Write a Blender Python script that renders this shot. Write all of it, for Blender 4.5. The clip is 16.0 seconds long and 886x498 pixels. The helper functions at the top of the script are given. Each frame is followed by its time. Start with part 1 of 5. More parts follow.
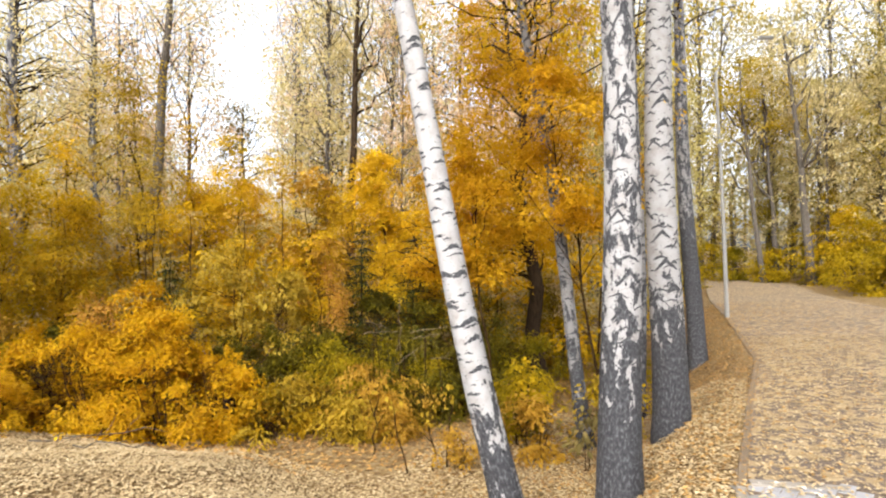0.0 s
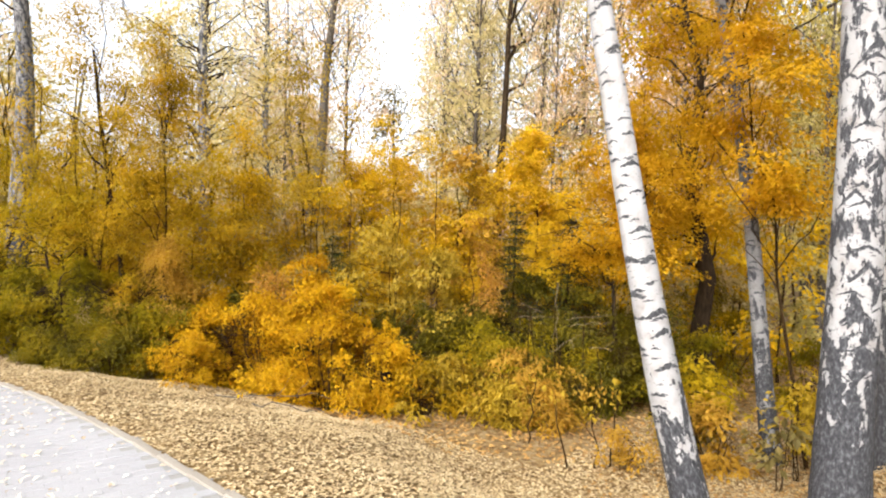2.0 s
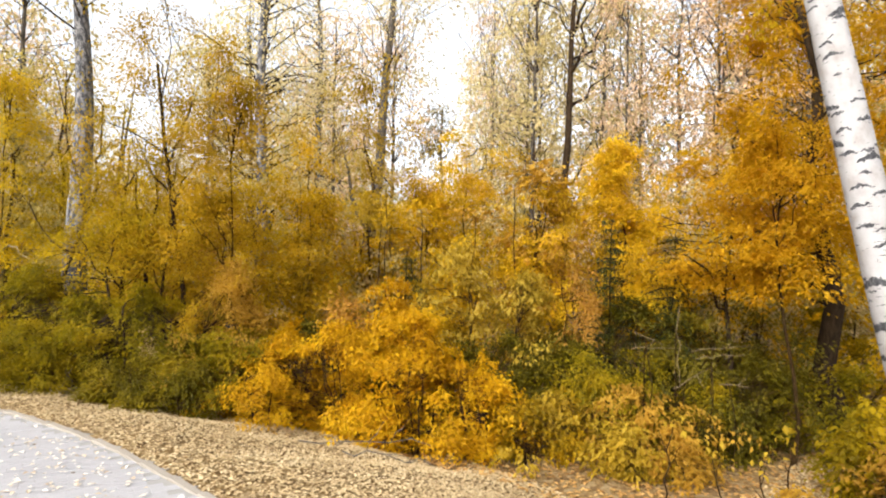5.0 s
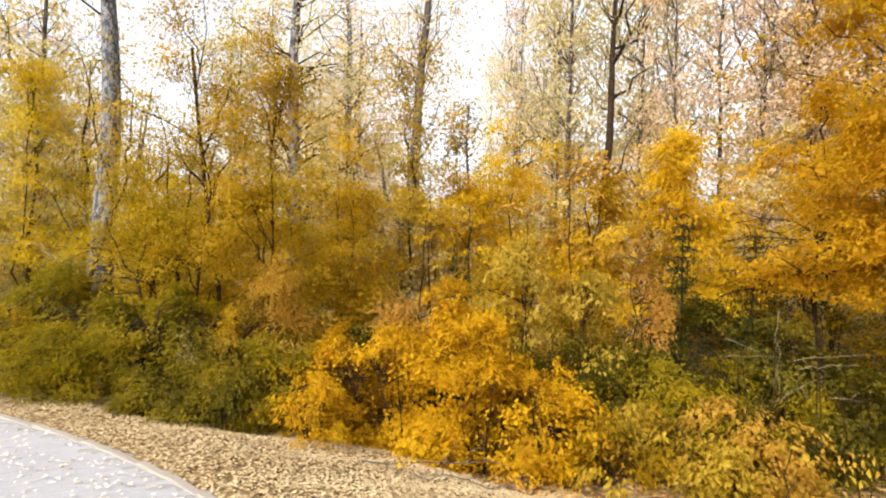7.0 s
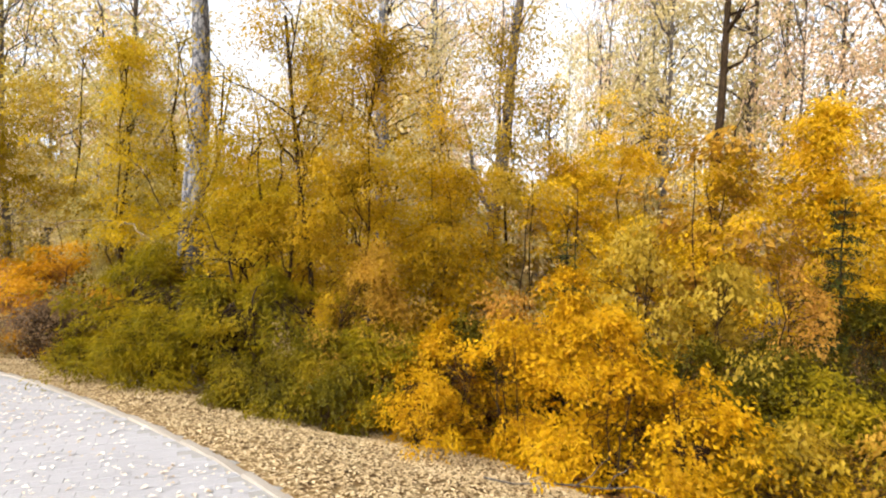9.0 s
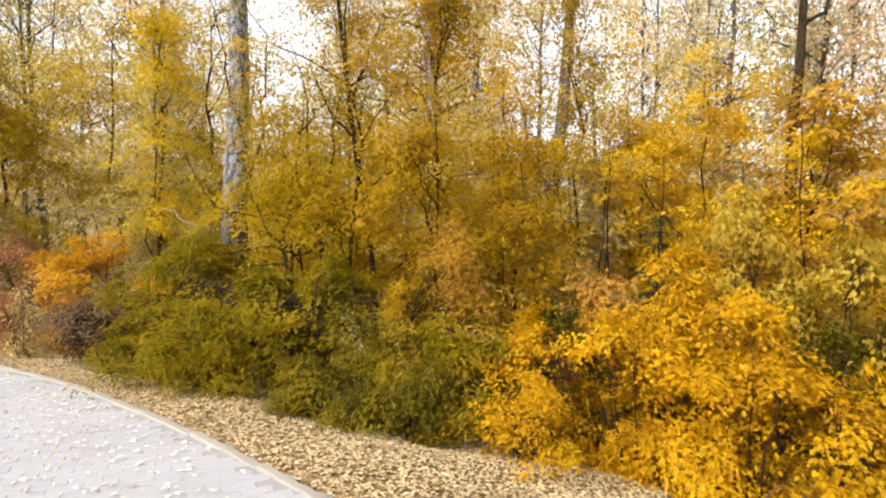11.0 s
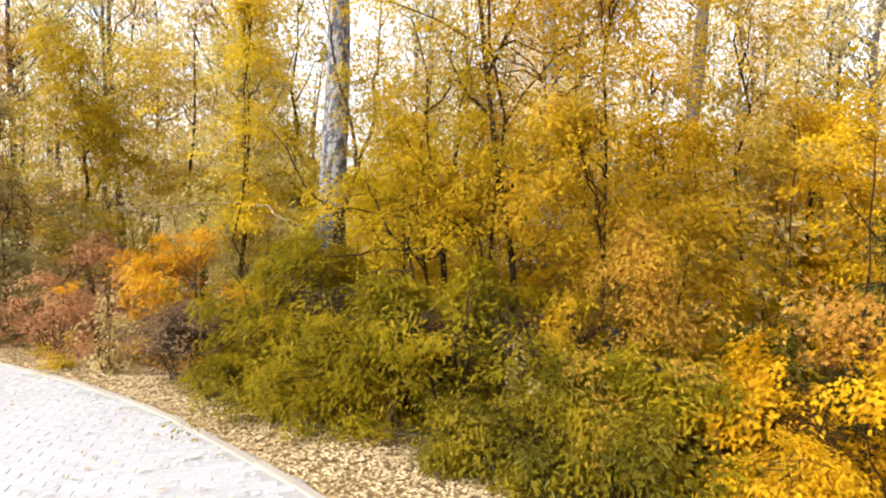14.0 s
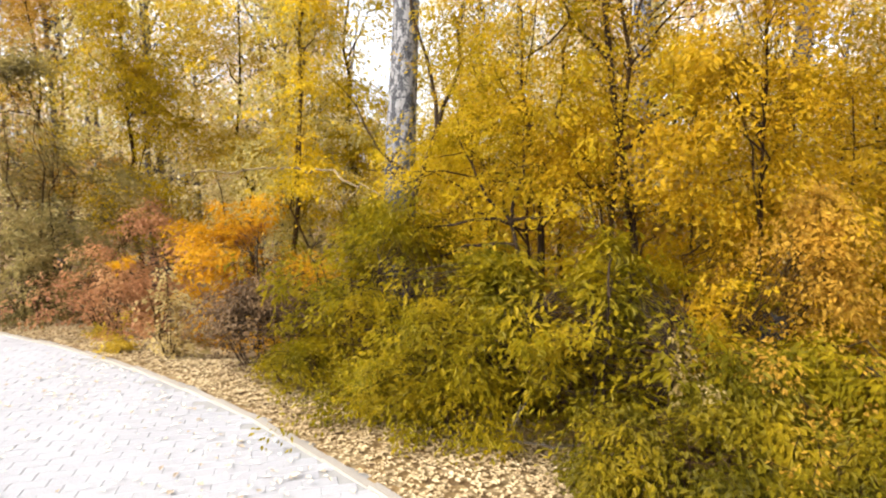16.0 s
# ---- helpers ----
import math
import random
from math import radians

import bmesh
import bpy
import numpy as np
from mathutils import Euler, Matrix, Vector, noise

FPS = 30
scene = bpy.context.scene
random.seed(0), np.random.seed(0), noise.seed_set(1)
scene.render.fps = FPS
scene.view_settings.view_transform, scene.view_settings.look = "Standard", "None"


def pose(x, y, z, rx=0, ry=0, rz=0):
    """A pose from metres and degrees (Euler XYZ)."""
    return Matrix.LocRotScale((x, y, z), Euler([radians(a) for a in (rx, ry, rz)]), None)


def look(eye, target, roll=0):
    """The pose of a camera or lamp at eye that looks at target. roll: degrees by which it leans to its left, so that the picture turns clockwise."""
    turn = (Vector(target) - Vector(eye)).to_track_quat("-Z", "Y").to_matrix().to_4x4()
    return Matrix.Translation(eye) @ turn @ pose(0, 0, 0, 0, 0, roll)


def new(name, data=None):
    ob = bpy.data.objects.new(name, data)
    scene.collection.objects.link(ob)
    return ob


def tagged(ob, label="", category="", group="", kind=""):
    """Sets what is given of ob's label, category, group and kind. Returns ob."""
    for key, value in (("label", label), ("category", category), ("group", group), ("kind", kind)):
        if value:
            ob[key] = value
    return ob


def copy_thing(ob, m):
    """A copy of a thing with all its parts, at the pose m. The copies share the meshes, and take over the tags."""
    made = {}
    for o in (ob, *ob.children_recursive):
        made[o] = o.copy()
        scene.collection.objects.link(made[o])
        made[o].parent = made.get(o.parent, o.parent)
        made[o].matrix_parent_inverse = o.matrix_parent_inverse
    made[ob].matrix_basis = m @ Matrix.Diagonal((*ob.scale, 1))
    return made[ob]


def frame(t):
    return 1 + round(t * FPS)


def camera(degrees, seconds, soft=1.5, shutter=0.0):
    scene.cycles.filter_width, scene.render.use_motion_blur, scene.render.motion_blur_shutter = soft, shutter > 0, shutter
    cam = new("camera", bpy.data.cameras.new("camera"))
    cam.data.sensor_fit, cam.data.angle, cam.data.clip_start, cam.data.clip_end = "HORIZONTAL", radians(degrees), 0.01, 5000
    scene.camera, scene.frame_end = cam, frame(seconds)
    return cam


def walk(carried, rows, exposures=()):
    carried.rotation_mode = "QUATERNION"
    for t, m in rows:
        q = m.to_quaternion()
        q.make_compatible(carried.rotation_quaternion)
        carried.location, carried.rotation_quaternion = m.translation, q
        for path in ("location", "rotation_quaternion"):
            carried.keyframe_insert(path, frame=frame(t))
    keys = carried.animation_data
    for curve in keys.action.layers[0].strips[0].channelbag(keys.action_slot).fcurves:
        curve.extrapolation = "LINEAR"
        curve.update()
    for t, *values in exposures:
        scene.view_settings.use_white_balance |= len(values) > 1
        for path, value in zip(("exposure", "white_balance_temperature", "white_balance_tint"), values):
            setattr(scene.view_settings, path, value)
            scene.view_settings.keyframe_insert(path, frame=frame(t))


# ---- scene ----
cam = camera(75.5, 16.0, soft=2.1, shutter=0.2)
METRES, EYE, TILT, LEAN, TURN = 8.0, 1.6, 0.0, 0.0, 0.0
ROWS = [
    (0.0, 0.0, 0.0, 0.0, 0.0, 0.0, -0.0),
    (0.5, -0.0078, 0.0018, -0.0018, 3.43, -1.23, 0.53),
    (1.0, -0.0172, 0.0063, -0.0022, 6.37, -1.47, -0.31),
    (1.5, -0.03, 0.0226, -0.0032, 9.17, -0.99, -0.45),
    (2.0, -0.0463, 0.0371, -0.0037, 13.59, -1.97, -1.7),
    (2.5, -0.0677, 0.0468, -0.0056, 12.12, -1.11, -2.01),
    (3.0, -0.0964, 0.0563, -0.004, 10.91, -1.21, -0.92),
    (3.5, -0.1193, 0.0731, -0.0071, 13.91, -1.59, -0.88),
    (4.0, -0.1449, 0.0939, -0.0071, 18.17, -0.19, -0.28),
    (4.5, -0.1655, 0.1082, -0.0099, 17.66, -0.76, -1.17),
    (4.7, -0.1755, 0.1143, -0.0108, 16.4, 0.2, -1.1),
    (6.8, -0.291, 0.181, -0.02, 18.5, 0.4, -0.75),
    (7.0, -0.3024, 0.1881, -0.0209, 17.58, 0.42, -1.14),
    (7.5, -0.3303, 0.2062, -0.0222, 21.05, 0.68, 0.05),
    (8.0, -0.3557, 0.2245, -0.0225, 24.25, 1.08, -0.56),
    (8.2, -0.3665, 0.2318, -0.023, 24.2, 0.0, -1.05),
    (10.3, -0.4905, 0.3095, -0.0282, 23.85, -1.45, -2.4),
    (10.5, -0.5028, 0.3166, -0.0285, 24.03, -1.04, -0.6),
    (11.0, -0.5343, 0.3292, -0.0311, 26.34, -3.01, -0.58),
    (11.5, -0.5663, 0.3497, -0.0285, 29.65, -1.64, 0.1),
    (12.0, -0.6014, 0.3652, -0.0316, 26.37, -2.65, -1.67),
    (12.5, -0.6431, 0.3762, -0.0317, 24.92, -3.34, -0.35),
    (13.0, -0.6727, 0.3932, -0.0321, 30.37, -2.45, 0.8),
    (13.5, -0.7012, 0.4055, -0.0334, 33.7, -4.82, -0.79),
    (14.0, -0.7367, 0.4156, -0.0351, 31.45, -3.15, -0.98),
    (14.5, -0.7683, 0.4256, -0.0346, 31.99, -3.74, -0.22),
    (15.0, -0.8021, 0.4457, -0.0361, 37.16, -4.03, -0.81),
    (15.5, -0.8328, 0.4551, -0.0387, 39.02, -5.9, -1.73),
    (16.0, -0.8711, 0.461, -0.0374, 34.32, -6.69, -0.48),
]
walk(cam, [(t, pose(0, 0, EYE, TILT, LEAN, TURN) @ pose(METRES * x, METRES * y, METRES * z, 90 + pitch, roll, yaw)) for t, x, y, z, yaw, pitch, roll in ROWS],
     exposures=[(0.0, 1.24, 6200, 9), (3.2, 1.42, 6250, 9), (4.3, 1.2, 6300, 9), (8.0, 1.25, 6350, 10), (11.0, 1.26, 6350, 10), (13.0, 1.49, 6300, 10), (16.0, 1.56, 6250, 10)])

# ---- light: a bright, thinly overcast autumn day ----
SUN_UP, SUN_ROUND = 38.0, 200.0
world = bpy.data.worlds.new("sky")
scene.world = world
world.use_nodes = True
wn, wl = world.node_tree.nodes, world.node_tree.links
wn.clear()
sky = wn.new("ShaderNodeTexSky")
sky.sky_type, sky.sun_disc = "NISHITA", False
sky.sun_elevation, sky.sun_rotation = radians(SUN_UP), radians(SUN_ROUND)
sky.air_density, sky.dust_density, sky.ozone_density = 1.0, 4.0, 1.0
pale = wn.new("ShaderNodeHueSaturation")
pale.inputs["Saturation"].default_value = 0.2
pale.inputs["Value"].default_value = 1.25
back = wn.new("ShaderNodeBackground")
back.inputs["Strength"].default_value = 0.15
wout = wn.new("ShaderNodeOutputWorld")
wl.new(sky.outputs[0], pale.inputs["Color"])
wl.new(pale.outputs[0], back.inputs["Color"])
wl.new(back.outputs[0], wout.inputs["Surface"])
sun = new("sun", bpy.data.lights.new("sun", "SUN"))
sun.data.energy, sun.data.angle, sun.data.color = 1.2, radians(24), (1.0, 0.94, 0.84)
sun.matrix_world = look((0, 0, 30), (30 * math.sin(radians(SUN_ROUND + 180)), 30 * math.cos(radians(SUN_ROUND + 180)), 30 - 30 * math.tan(radians(SUN_UP))))


# ---- materials ----
class Nodes:
    """Short hand for a node material."""

    def __init__(self, name):
        self.m = bpy.data.materials.new(name)
        self.m.use_nodes = True
        self.n, self.l = self.m.node_tree.nodes, self.m.node_tree.links
        self.n.clear()
        self.out = self.n.new("ShaderNodeOutputMaterial")

    def add(self, kind, sets=(), **links):
        node = self.n.new(kind)
        for key, value in dict(sets).items():
            node.inputs[key].default_value = value
        for key, value in links.items():
            self.l.new(value, node.inputs[key.replace("_", " ")])
        return node

    def math(self, op, a, b=None, clamp=False):
        node = self.n.new("ShaderNodeMath")
        node.operation, node.use_clamp = op, clamp
        for i, v in enumerate((a, b)):
            if v is None:
                continue
            if isinstance(v, (int, float)):
                node.inputs[i].default_value = v
            else:
                self.l.new(v, node.inputs[i])
        return node.outputs[0]

    def noise(self, vector, scale, detail=4.0, rough=0.6):
        node = self.n.new("ShaderNodeTexNoise")
        node.inputs["Scale"].default_value, node.inputs["Detail"].default_value, node.inputs["Roughness"].default_value = scale, detail, rough
        self.l.new(vector, node.inputs["Vector"])
        return node.outputs["Fac"]

    def ramp(self, fac, stops):
        node = self.n.new("ShaderNodeValToRGB")
        el = node.color_ramp.elements
        while len(el) < len(stops):
            el.new(0.5)
        for e, (p, c) in zip(el, stops):
            e.position, e.color = p, (*c, 1)
        self.l.new(fac, node.inputs[0])
        return node.outputs[0]

    def mix(self, fac, a, b, kind="MIX"):
        node = self.n.new("ShaderNodeMix")
        node.data_type, node.blend_type = "RGBA", kind
        for socket, v in ((node.inputs[0], fac), (node.inputs[6], a), (node.inputs[7], b)):
            if isinstance(v, (int, float)):
                socket.default_value = v
            elif isinstance(v, tuple):
                socket.default_value = (*v, 1)
            else:
                self.l.new(v, socket)
        return node.outputs[2]

    def surface(self, color, rough=0.8, bump=None, strength=0.3, distance=0.01, spec=0.3):
        p = self.n.new("ShaderNodeBsdfPrincipled")
        p.inputs["Roughness"].default_value, p.inputs["Specular IOR Level"].default_value = rough, spec
        self.l.new(color, p.inputs["Base Color"])
        if bump is not None:
            b = self.n.new("ShaderNodeBump")
            b.inputs["Strength"].default_value, b.inputs["Distance"].default_value = strength, distance
            self.l.new(bump, b.inputs["Height"])
            self.l.new(b.outputs[0], p.inputs["Normal"])
        self.l.new(p.outputs[0], self.out.inputs[0])
        return self.m

    def place(self):
        return self.n.new("ShaderNodeNewGeometry").outputs["Position"]


def leaf_material(name, stops, through_light=0.52, drift=0.72):
    """Leaves that vary one by one and in drifts from spray to spray."""
    k = Nodes(name)
    geo = k.n.new("ShaderNodeNewGeometry")
    big = k.noise(geo.outputs["Position"], 1.9, 3.0)
    t = k.math("ADD", k.math("MULTIPLY", geo.outputs["Random Per Island"], 1.0 - drift), k.math("MULTIPLY", k.math("SUBTRACT", k.math("MULTIPLY", big, 2.2), 0.6), drift))
    col = k.ramp(t, [(p, tuple(min(0.9, 1.25 * v) for v in c)) for p, c in stops])
    fine = k.noise(geo.outputs["Position"], 60.0, 3.0)
    col = k.mix(0.3, col, k.ramp(fine, [(0.3, (0.5, 0.42, 0.35)), (0.7, (1, 1, 1))]), "MULTIPLY")
    p = k.add("ShaderNodeBsdfPrincipled", {"Roughness": 0.5, "Specular IOR Level": 0.14}, Base_Color=col)
    tr = k.add("ShaderNodeBsdfTranslucent", Color=col)
    mx = k.add("ShaderNodeMixShader", {"Fac": through_light})
    k.l.new(p.outputs[0], mx.inputs[1])
    k.l.new(tr.outputs[0], mx.inputs[2])
    k.l.new(mx.outputs[0], k.out.inputs[0])
    return k.m


GOLD = leaf_material("golden_leaves", [(0.15, (0.30, 0.152, 0.002)), (0.45, (0.48, 0.272, 0.003)), (0.7, (0.57, 0.345, 0.004)), (0.95, (0.55, 0.37, 0.008))], 0.52, 0.6)
YELLOW = leaf_material("yellow_leaves", [(0.15, (0.31, 0.19, 0.004)), (0.45, (0.53, 0.335, 0.006)), (0.7, (0.64, 0.42, 0.008)), (0.95, (0.54, 0.39, 0.014))])
AMBER = leaf_material("amber_leaves", [(0.15, (0.30, 0.158, 0.003)), (0.45, (0.48, 0.268, 0.005)), (0.75, (0.57, 0.342, 0.008)), (0.95, (0.57, 0.385, 0.014))], 0.56)
TAWNY = leaf_material("tawny_olive_leaves", [(0.15, (0.17, 0.105, 0.003)), (0.4, (0.31, 0.195, 0.004)), (0.65, (0.43, 0.265, 0.006)), (0.95, (0.52, 0.34, 0.012))], 0.56)
ORANGE = leaf_material("orange_leaves", [(0.15, (0.28, 0.13, 0.003)), (0.45, (0.44, 0.222, 0.004)), (0.75, (0.53, 0.285, 0.006)), (0.95, (0.51, 0.33, 0.014))])
OLIVE = leaf_material("olive_leaves", [(0.15, (0.15, 0.108, 0.002)), (0.4, (0.275, 0.193, 0.003)), (0.65, (0.385, 0.262, 0.004)), (0.95, (0.50, 0.335, 0.007))], 0.56)
GREEN = leaf_material("green_leaves", [(0.15, (0.10, 0.084, 0.002)), (0.45, (0.198, 0.152, 0.003)), (0.7, (0.288, 0.206, 0.004)), (0.95, (0.40, 0.276, 0.008))], 0.56)
# the green leaves again, darkened for the shade in the shrubs' hollows
HOLLOW_GREEN = leaf_material("hollow_shade_green_leaves", [(0.15, (0.068, 0.057, 0.002)), (0.45, (0.137, 0.106, 0.003)), (0.7, (0.208, 0.15, 0.004)), (0.95, (0.32, 0.222, 0.007))], 0.5)
# green leaves with the shade of the hollows put into their colour
SHADE_GREEN = leaf_material("shade_darkened_green_leaves", [(0.15, (0.042, 0.036, 0.002)), (0.5, (0.088, 0.07, 0.003)), (0.95, (0.18, 0.135, 0.006))], 0.4)
MIXED = leaf_material("yellow_green_leaves", [(0.15, (0.26, 0.182, 0.004)), (0.4, (0.44, 0.305, 0.006)), (0.7, (0.57, 0.39, 0.01)), (0.95, (0.64, 0.45, 0.03))], 0.56)
COPPER = leaf_material("copper_leaves", [(0.15, (0.21, 0.118, 0.012)), (0.45, (0.37, 0.212, 0.02)), (0.75, (0.48, 0.288, 0.032)), (0.95, (0.51, 0.355, 0.05))])
PEACH = leaf_material("peach_red_leaves", [(0.15, (0.22, 0.105, 0.016)), (0.45, (0.38, 0.195, 0.026)), (0.75, (0.48, 0.27, 0.045)), (0.95, (0.52, 0.34, 0.07))])
RUST = leaf_material("rusty_red_leaves", [(0.15, (0.215, 0.098, 0.048)), (0.45, (0.365, 0.18, 0.08)), (0.75, (0.46, 0.25, 0.105)), (0.95, (0.48, 0.32, 0.15))])
STRAW = leaf_material("pale_straw_leaves", [(0.15, (0.19, 0.128, 0.008)), (0.45, (0.34, 0.23, 0.014)), (0.75, (0.48, 0.33, 0.03)), (0.95, (0.42, 0.30, 0.02))])
PALE_STRAW = leaf_material("light_straw_leaves", [(0.15, (0.19, 0.13, 0.010)), (0.5, (0.35, 0.24, 0.02)), (0.9, (0.50, 0.36, 0.05))])
WHITE_STRAW = leaf_material("bleached_straw_leaves", [(0.15, (0.27, 0.19, 0.06)), (0.5, (0.46, 0.35, 0.14)), (0.9, (0.62, 0.52, 0.28))])
# crown colours lightened and desaturated to stand in for haze
PALE_CROWN = leaf_material("haze_paled_leaves", [(0.15, (0.36, 0.30, 0.12)), (0.4, (0.53, 0.44, 0.19)), (0.7, (0.64, 0.53, 0.27)), (0.95, (0.67, 0.52, 0.34))], 0.58)
PEACH_CROWN = leaf_material("haze_paled_peach_leaves", [(0.15, (0.42, 0.30, 0.17)), (0.4, (0.60, 0.43, 0.25)), (0.7, (0.68, 0.51, 0.33)), (0.95, (0.68, 0.47, 0.36))], 0.58)
# withered brown, taken darker to hold the shade below the orange maple
DARK_BROWN = leaf_material("shade_dark_withered_leaves", [(0.15, (0.05, 0.03, 0.016)), (0.5, (0.10, 0.06, 0.028)), (0.9, (0.24, 0.15, 0.07))], 0.35)
# olive leaves with haze mixed into the colour as grey
HAZEL_CROWN = leaf_material("haze_greyed_olive_leaves", [(0.15, (0.22, 0.188, 0.05)), (0.5, (0.40, 0.33, 0.10)), (0.9, (0.57, 0.47, 0.18))], 0.58)
FIR = leaf_material("spruce_needles", [(0.2, (0.018, 0.022, 0.003)), (0.6, (0.036, 0.042, 0.005)), (0.95, (0.075, 0.07, 0.010))], 0.15)
GREY_GREEN = leaf_material("dull_grey_green_leaves", [(0.15, (0.10, 0.08, 0.026)), (0.5, (0.205, 0.16, 0.048)), (0.9, (0.36, 0.27, 0.10))])
LITTER = leaf_material("dry_fallen_leaves", [(0.1, (0.235, 0.165, 0.086)), (0.35, (0.33, 0.238, 0.124)), (0.65, (0.42, 0.318, 0.175)), (0.95, (0.54, 0.44, 0.275))], 0.12, 0.35)
WARM_LITTER = leaf_material("russet_fallen_leaves", [(0.1, (0.15, 0.075, 0.025)), (0.35, (0.27, 0.145, 0.042)), (0.65, (0.36, 0.21, 0.066)), (0.95, (0.45, 0.305, 0.12))], 0.12, 0.4)
PALE_LITTER = leaf_material("bleached_fallen_leaves", [(0.1, (0.28, 0.21, 0.14)), (0.35, (0.44, 0.365, 0.27)), (0.9, (0.62, 0.56, 0.48))], 0.1, 0.15)


def bark(name, dark, light, scale=9.0):
    k = Nodes(name)
    tc = k.n.new("ShaderNodeTexCoord").outputs["Object"]
    mp = k.add("ShaderNodeMapping", {"Scale": (1, 1, 0.22)}, Vector=tc).outputs[0]
    n = k.noise(mp, scale * 3, 6.0, 0.65)
    big = k.noise(tc, 1.6, 3.0)
    col = k.mix(big, k.ramp(n, [(0.3, dark), (0.7, light)]), k.ramp(n, [(0.3, tuple(0.6 * c for c in dark)), (0.75, tuple(0.8 * c for c in light))]))
    return k.surface(col, 0.95, n, 0.7, 0.02, 0.05)


BARK = bark("dark_brown_bark", (0.014, 0.009, 0.005), (0.065, 0.042, 0.024))
TWIG = bark("twig_bark", (0.016, 0.009, 0.0035), (0.065, 0.036, 0.013), 20.0)
DRY_TWIG = bark("dry_twig_bark", (0.12, 0.085, 0.045), (0.30, 0.225, 0.125), 20.0)
GREY_BARK = bark("grey_bark", (0.045, 0.038, 0.032), (0.19, 0.16, 0.13))


def birch_bark(name, foot, patch, scars, slope, thick, half, tone=1.0, rise=0.2, least=0.2):
    """White birch bark: lenticels, moustache scars, black ragged patches and a black fissured foot up to about foot metres."""
    k = Nodes(name)
    uv = k.n.new("ShaderNodeUVMap").outputs[0]
    v = k.add("ShaderNodeSeparateXYZ", Vector=uv).outputs[1]
    flat = k.add("ShaderNodeMapping", {"Scale": (8, 60, 1)}, Vector=uv).outputs[0]
    black = k.math("GREATER_THAN", k.noise(flat, 1.0, 2.0), 0.68)
    rough = k.math("SUBTRACT", k.noise(uv, 22.0, 4.0, 0.7), 0.5)
    for scale, sl, th, hf, shift in ((scars, slope, thick, half, 0.0), (scars * 1.7, slope * 0.4, thick * 0.55, half * 0.6, 5.3)):
        cell = k.n.new("ShaderNodeTexVoronoi")
        cell.voronoi_dimensions = "2D"
        cell.inputs["Scale"].default_value = scale
        moved = k.add("ShaderNodeMapping", {"Location": (shift, shift * 1.7, 0)}, Vector=uv).outputs[0]
        k.l.new(moved, cell.inputs["Vector"])
        sub = k.n.new("ShaderNodeVectorMath")
        sub.operation = "SUBTRACT"
        k.l.new(moved, sub.inputs[0])
        k.l.new(cell.outputs["Position"], sub.inputs[1])
        ls = k.add("ShaderNodeSeparateXYZ", Vector=sub.outputs[0])
        size = k.math("ADD", k.math("MULTIPLY", k.add("ShaderNodeSeparateColor", Color=cell.outputs["Color"]).outputs[0], 0.9), 0.45)
        arm = k.math("ABSOLUTE", k.math("ADD", ls.outputs[0], k.math("MULTIPLY", rough, 0.03)))
        lift = k.math("ADD", k.math("ADD", ls.outputs[1], k.math("MULTIPLY", arm, sl)), k.math("MULTIPLY", rough, 0.07))
        taper = k.math("MULTIPLY", k.math("POWER", k.math("MAXIMUM", k.math("SUBTRACT", 1.0, k.math("DIVIDE", arm, k.math("MULTIPLY", size, hf))), 0.0), 0.5), th)
        scar = k.math("LESS_THAN", k.math("ABSOLUTE", lift), k.math("MULTIPLY", taper, size))
        black = k.math("MAXIMUM", black, scar)
    rag = k.noise(k.add("ShaderNodeMapping", {"Scale": (9, 4.5, 1)}, Vector=uv).outputs[0], 1.0, 7.0, 0.68)
    thr = k.math("ADD", k.math("MULTIPLY", k.math("SUBTRACT", v, foot), rise), 0.5)
    rags = k.math("GREATER_THAN", rag, k.math("MINIMUM", k.math("MAXIMUM", thr, least), patch))
    black = k.math("MAXIMUM", black, rags, True)
    grain = k.noise(uv, 130.0, 5.0)
    veins = k.noise(k.add("ShaderNodeMapping", {"Scale": (42, 20, 1)}, Vector=uv).outputs[0], 1.0, 6.0, 0.7)
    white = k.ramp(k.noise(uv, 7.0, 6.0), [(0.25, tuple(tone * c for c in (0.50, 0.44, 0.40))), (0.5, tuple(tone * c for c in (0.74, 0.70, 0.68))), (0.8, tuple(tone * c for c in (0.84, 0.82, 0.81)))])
    dark = k.ramp(veins, [(0.3, (0.012, 0.0115, 0.012)), (0.5, (0.04, 0.039, 0.042)), (0.66, (0.12, 0.117, 0.122)), (0.8, (0.28, 0.27, 0.275))])
    white = k.mix(0.2, white, k.ramp(grain, [(0.3, (0.5, 0.48, 0.46)), (0.6, (1, 1, 1))]), "MULTIPLY")
    col = k.mix(black, white, dark)
    height = k.math("ADD", k.math("MULTIPLY", veins, black), k.math("MULTIPLY", grain, 0.15))
    return k.surface(col, 0.75, height, 0.6, 0.02, 0.25)


# birch bark with its white toned down to carry the shade
BIRCH_SHADED = birch_bark("shade_dimmed_birch_bark", 1.5, 0.54, 3.5, 0.4, 0.024, 0.13, 0.27, least=0.44, rise=0.2)
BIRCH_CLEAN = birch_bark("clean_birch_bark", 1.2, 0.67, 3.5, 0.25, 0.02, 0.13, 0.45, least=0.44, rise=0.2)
BIRCH_OLD = birch_bark("old_birch_bark", 1.6, 0.52, 2.6, 0.95, 0.022, 0.2, 0.43, least=0.25, rise=0.14)
BIRCH_SCARRED = birch_bark("scarred_birch_bark", 1.6, 0.62, 3.4, 0.8, 0.026, 0.17, 0.40, 0.2)
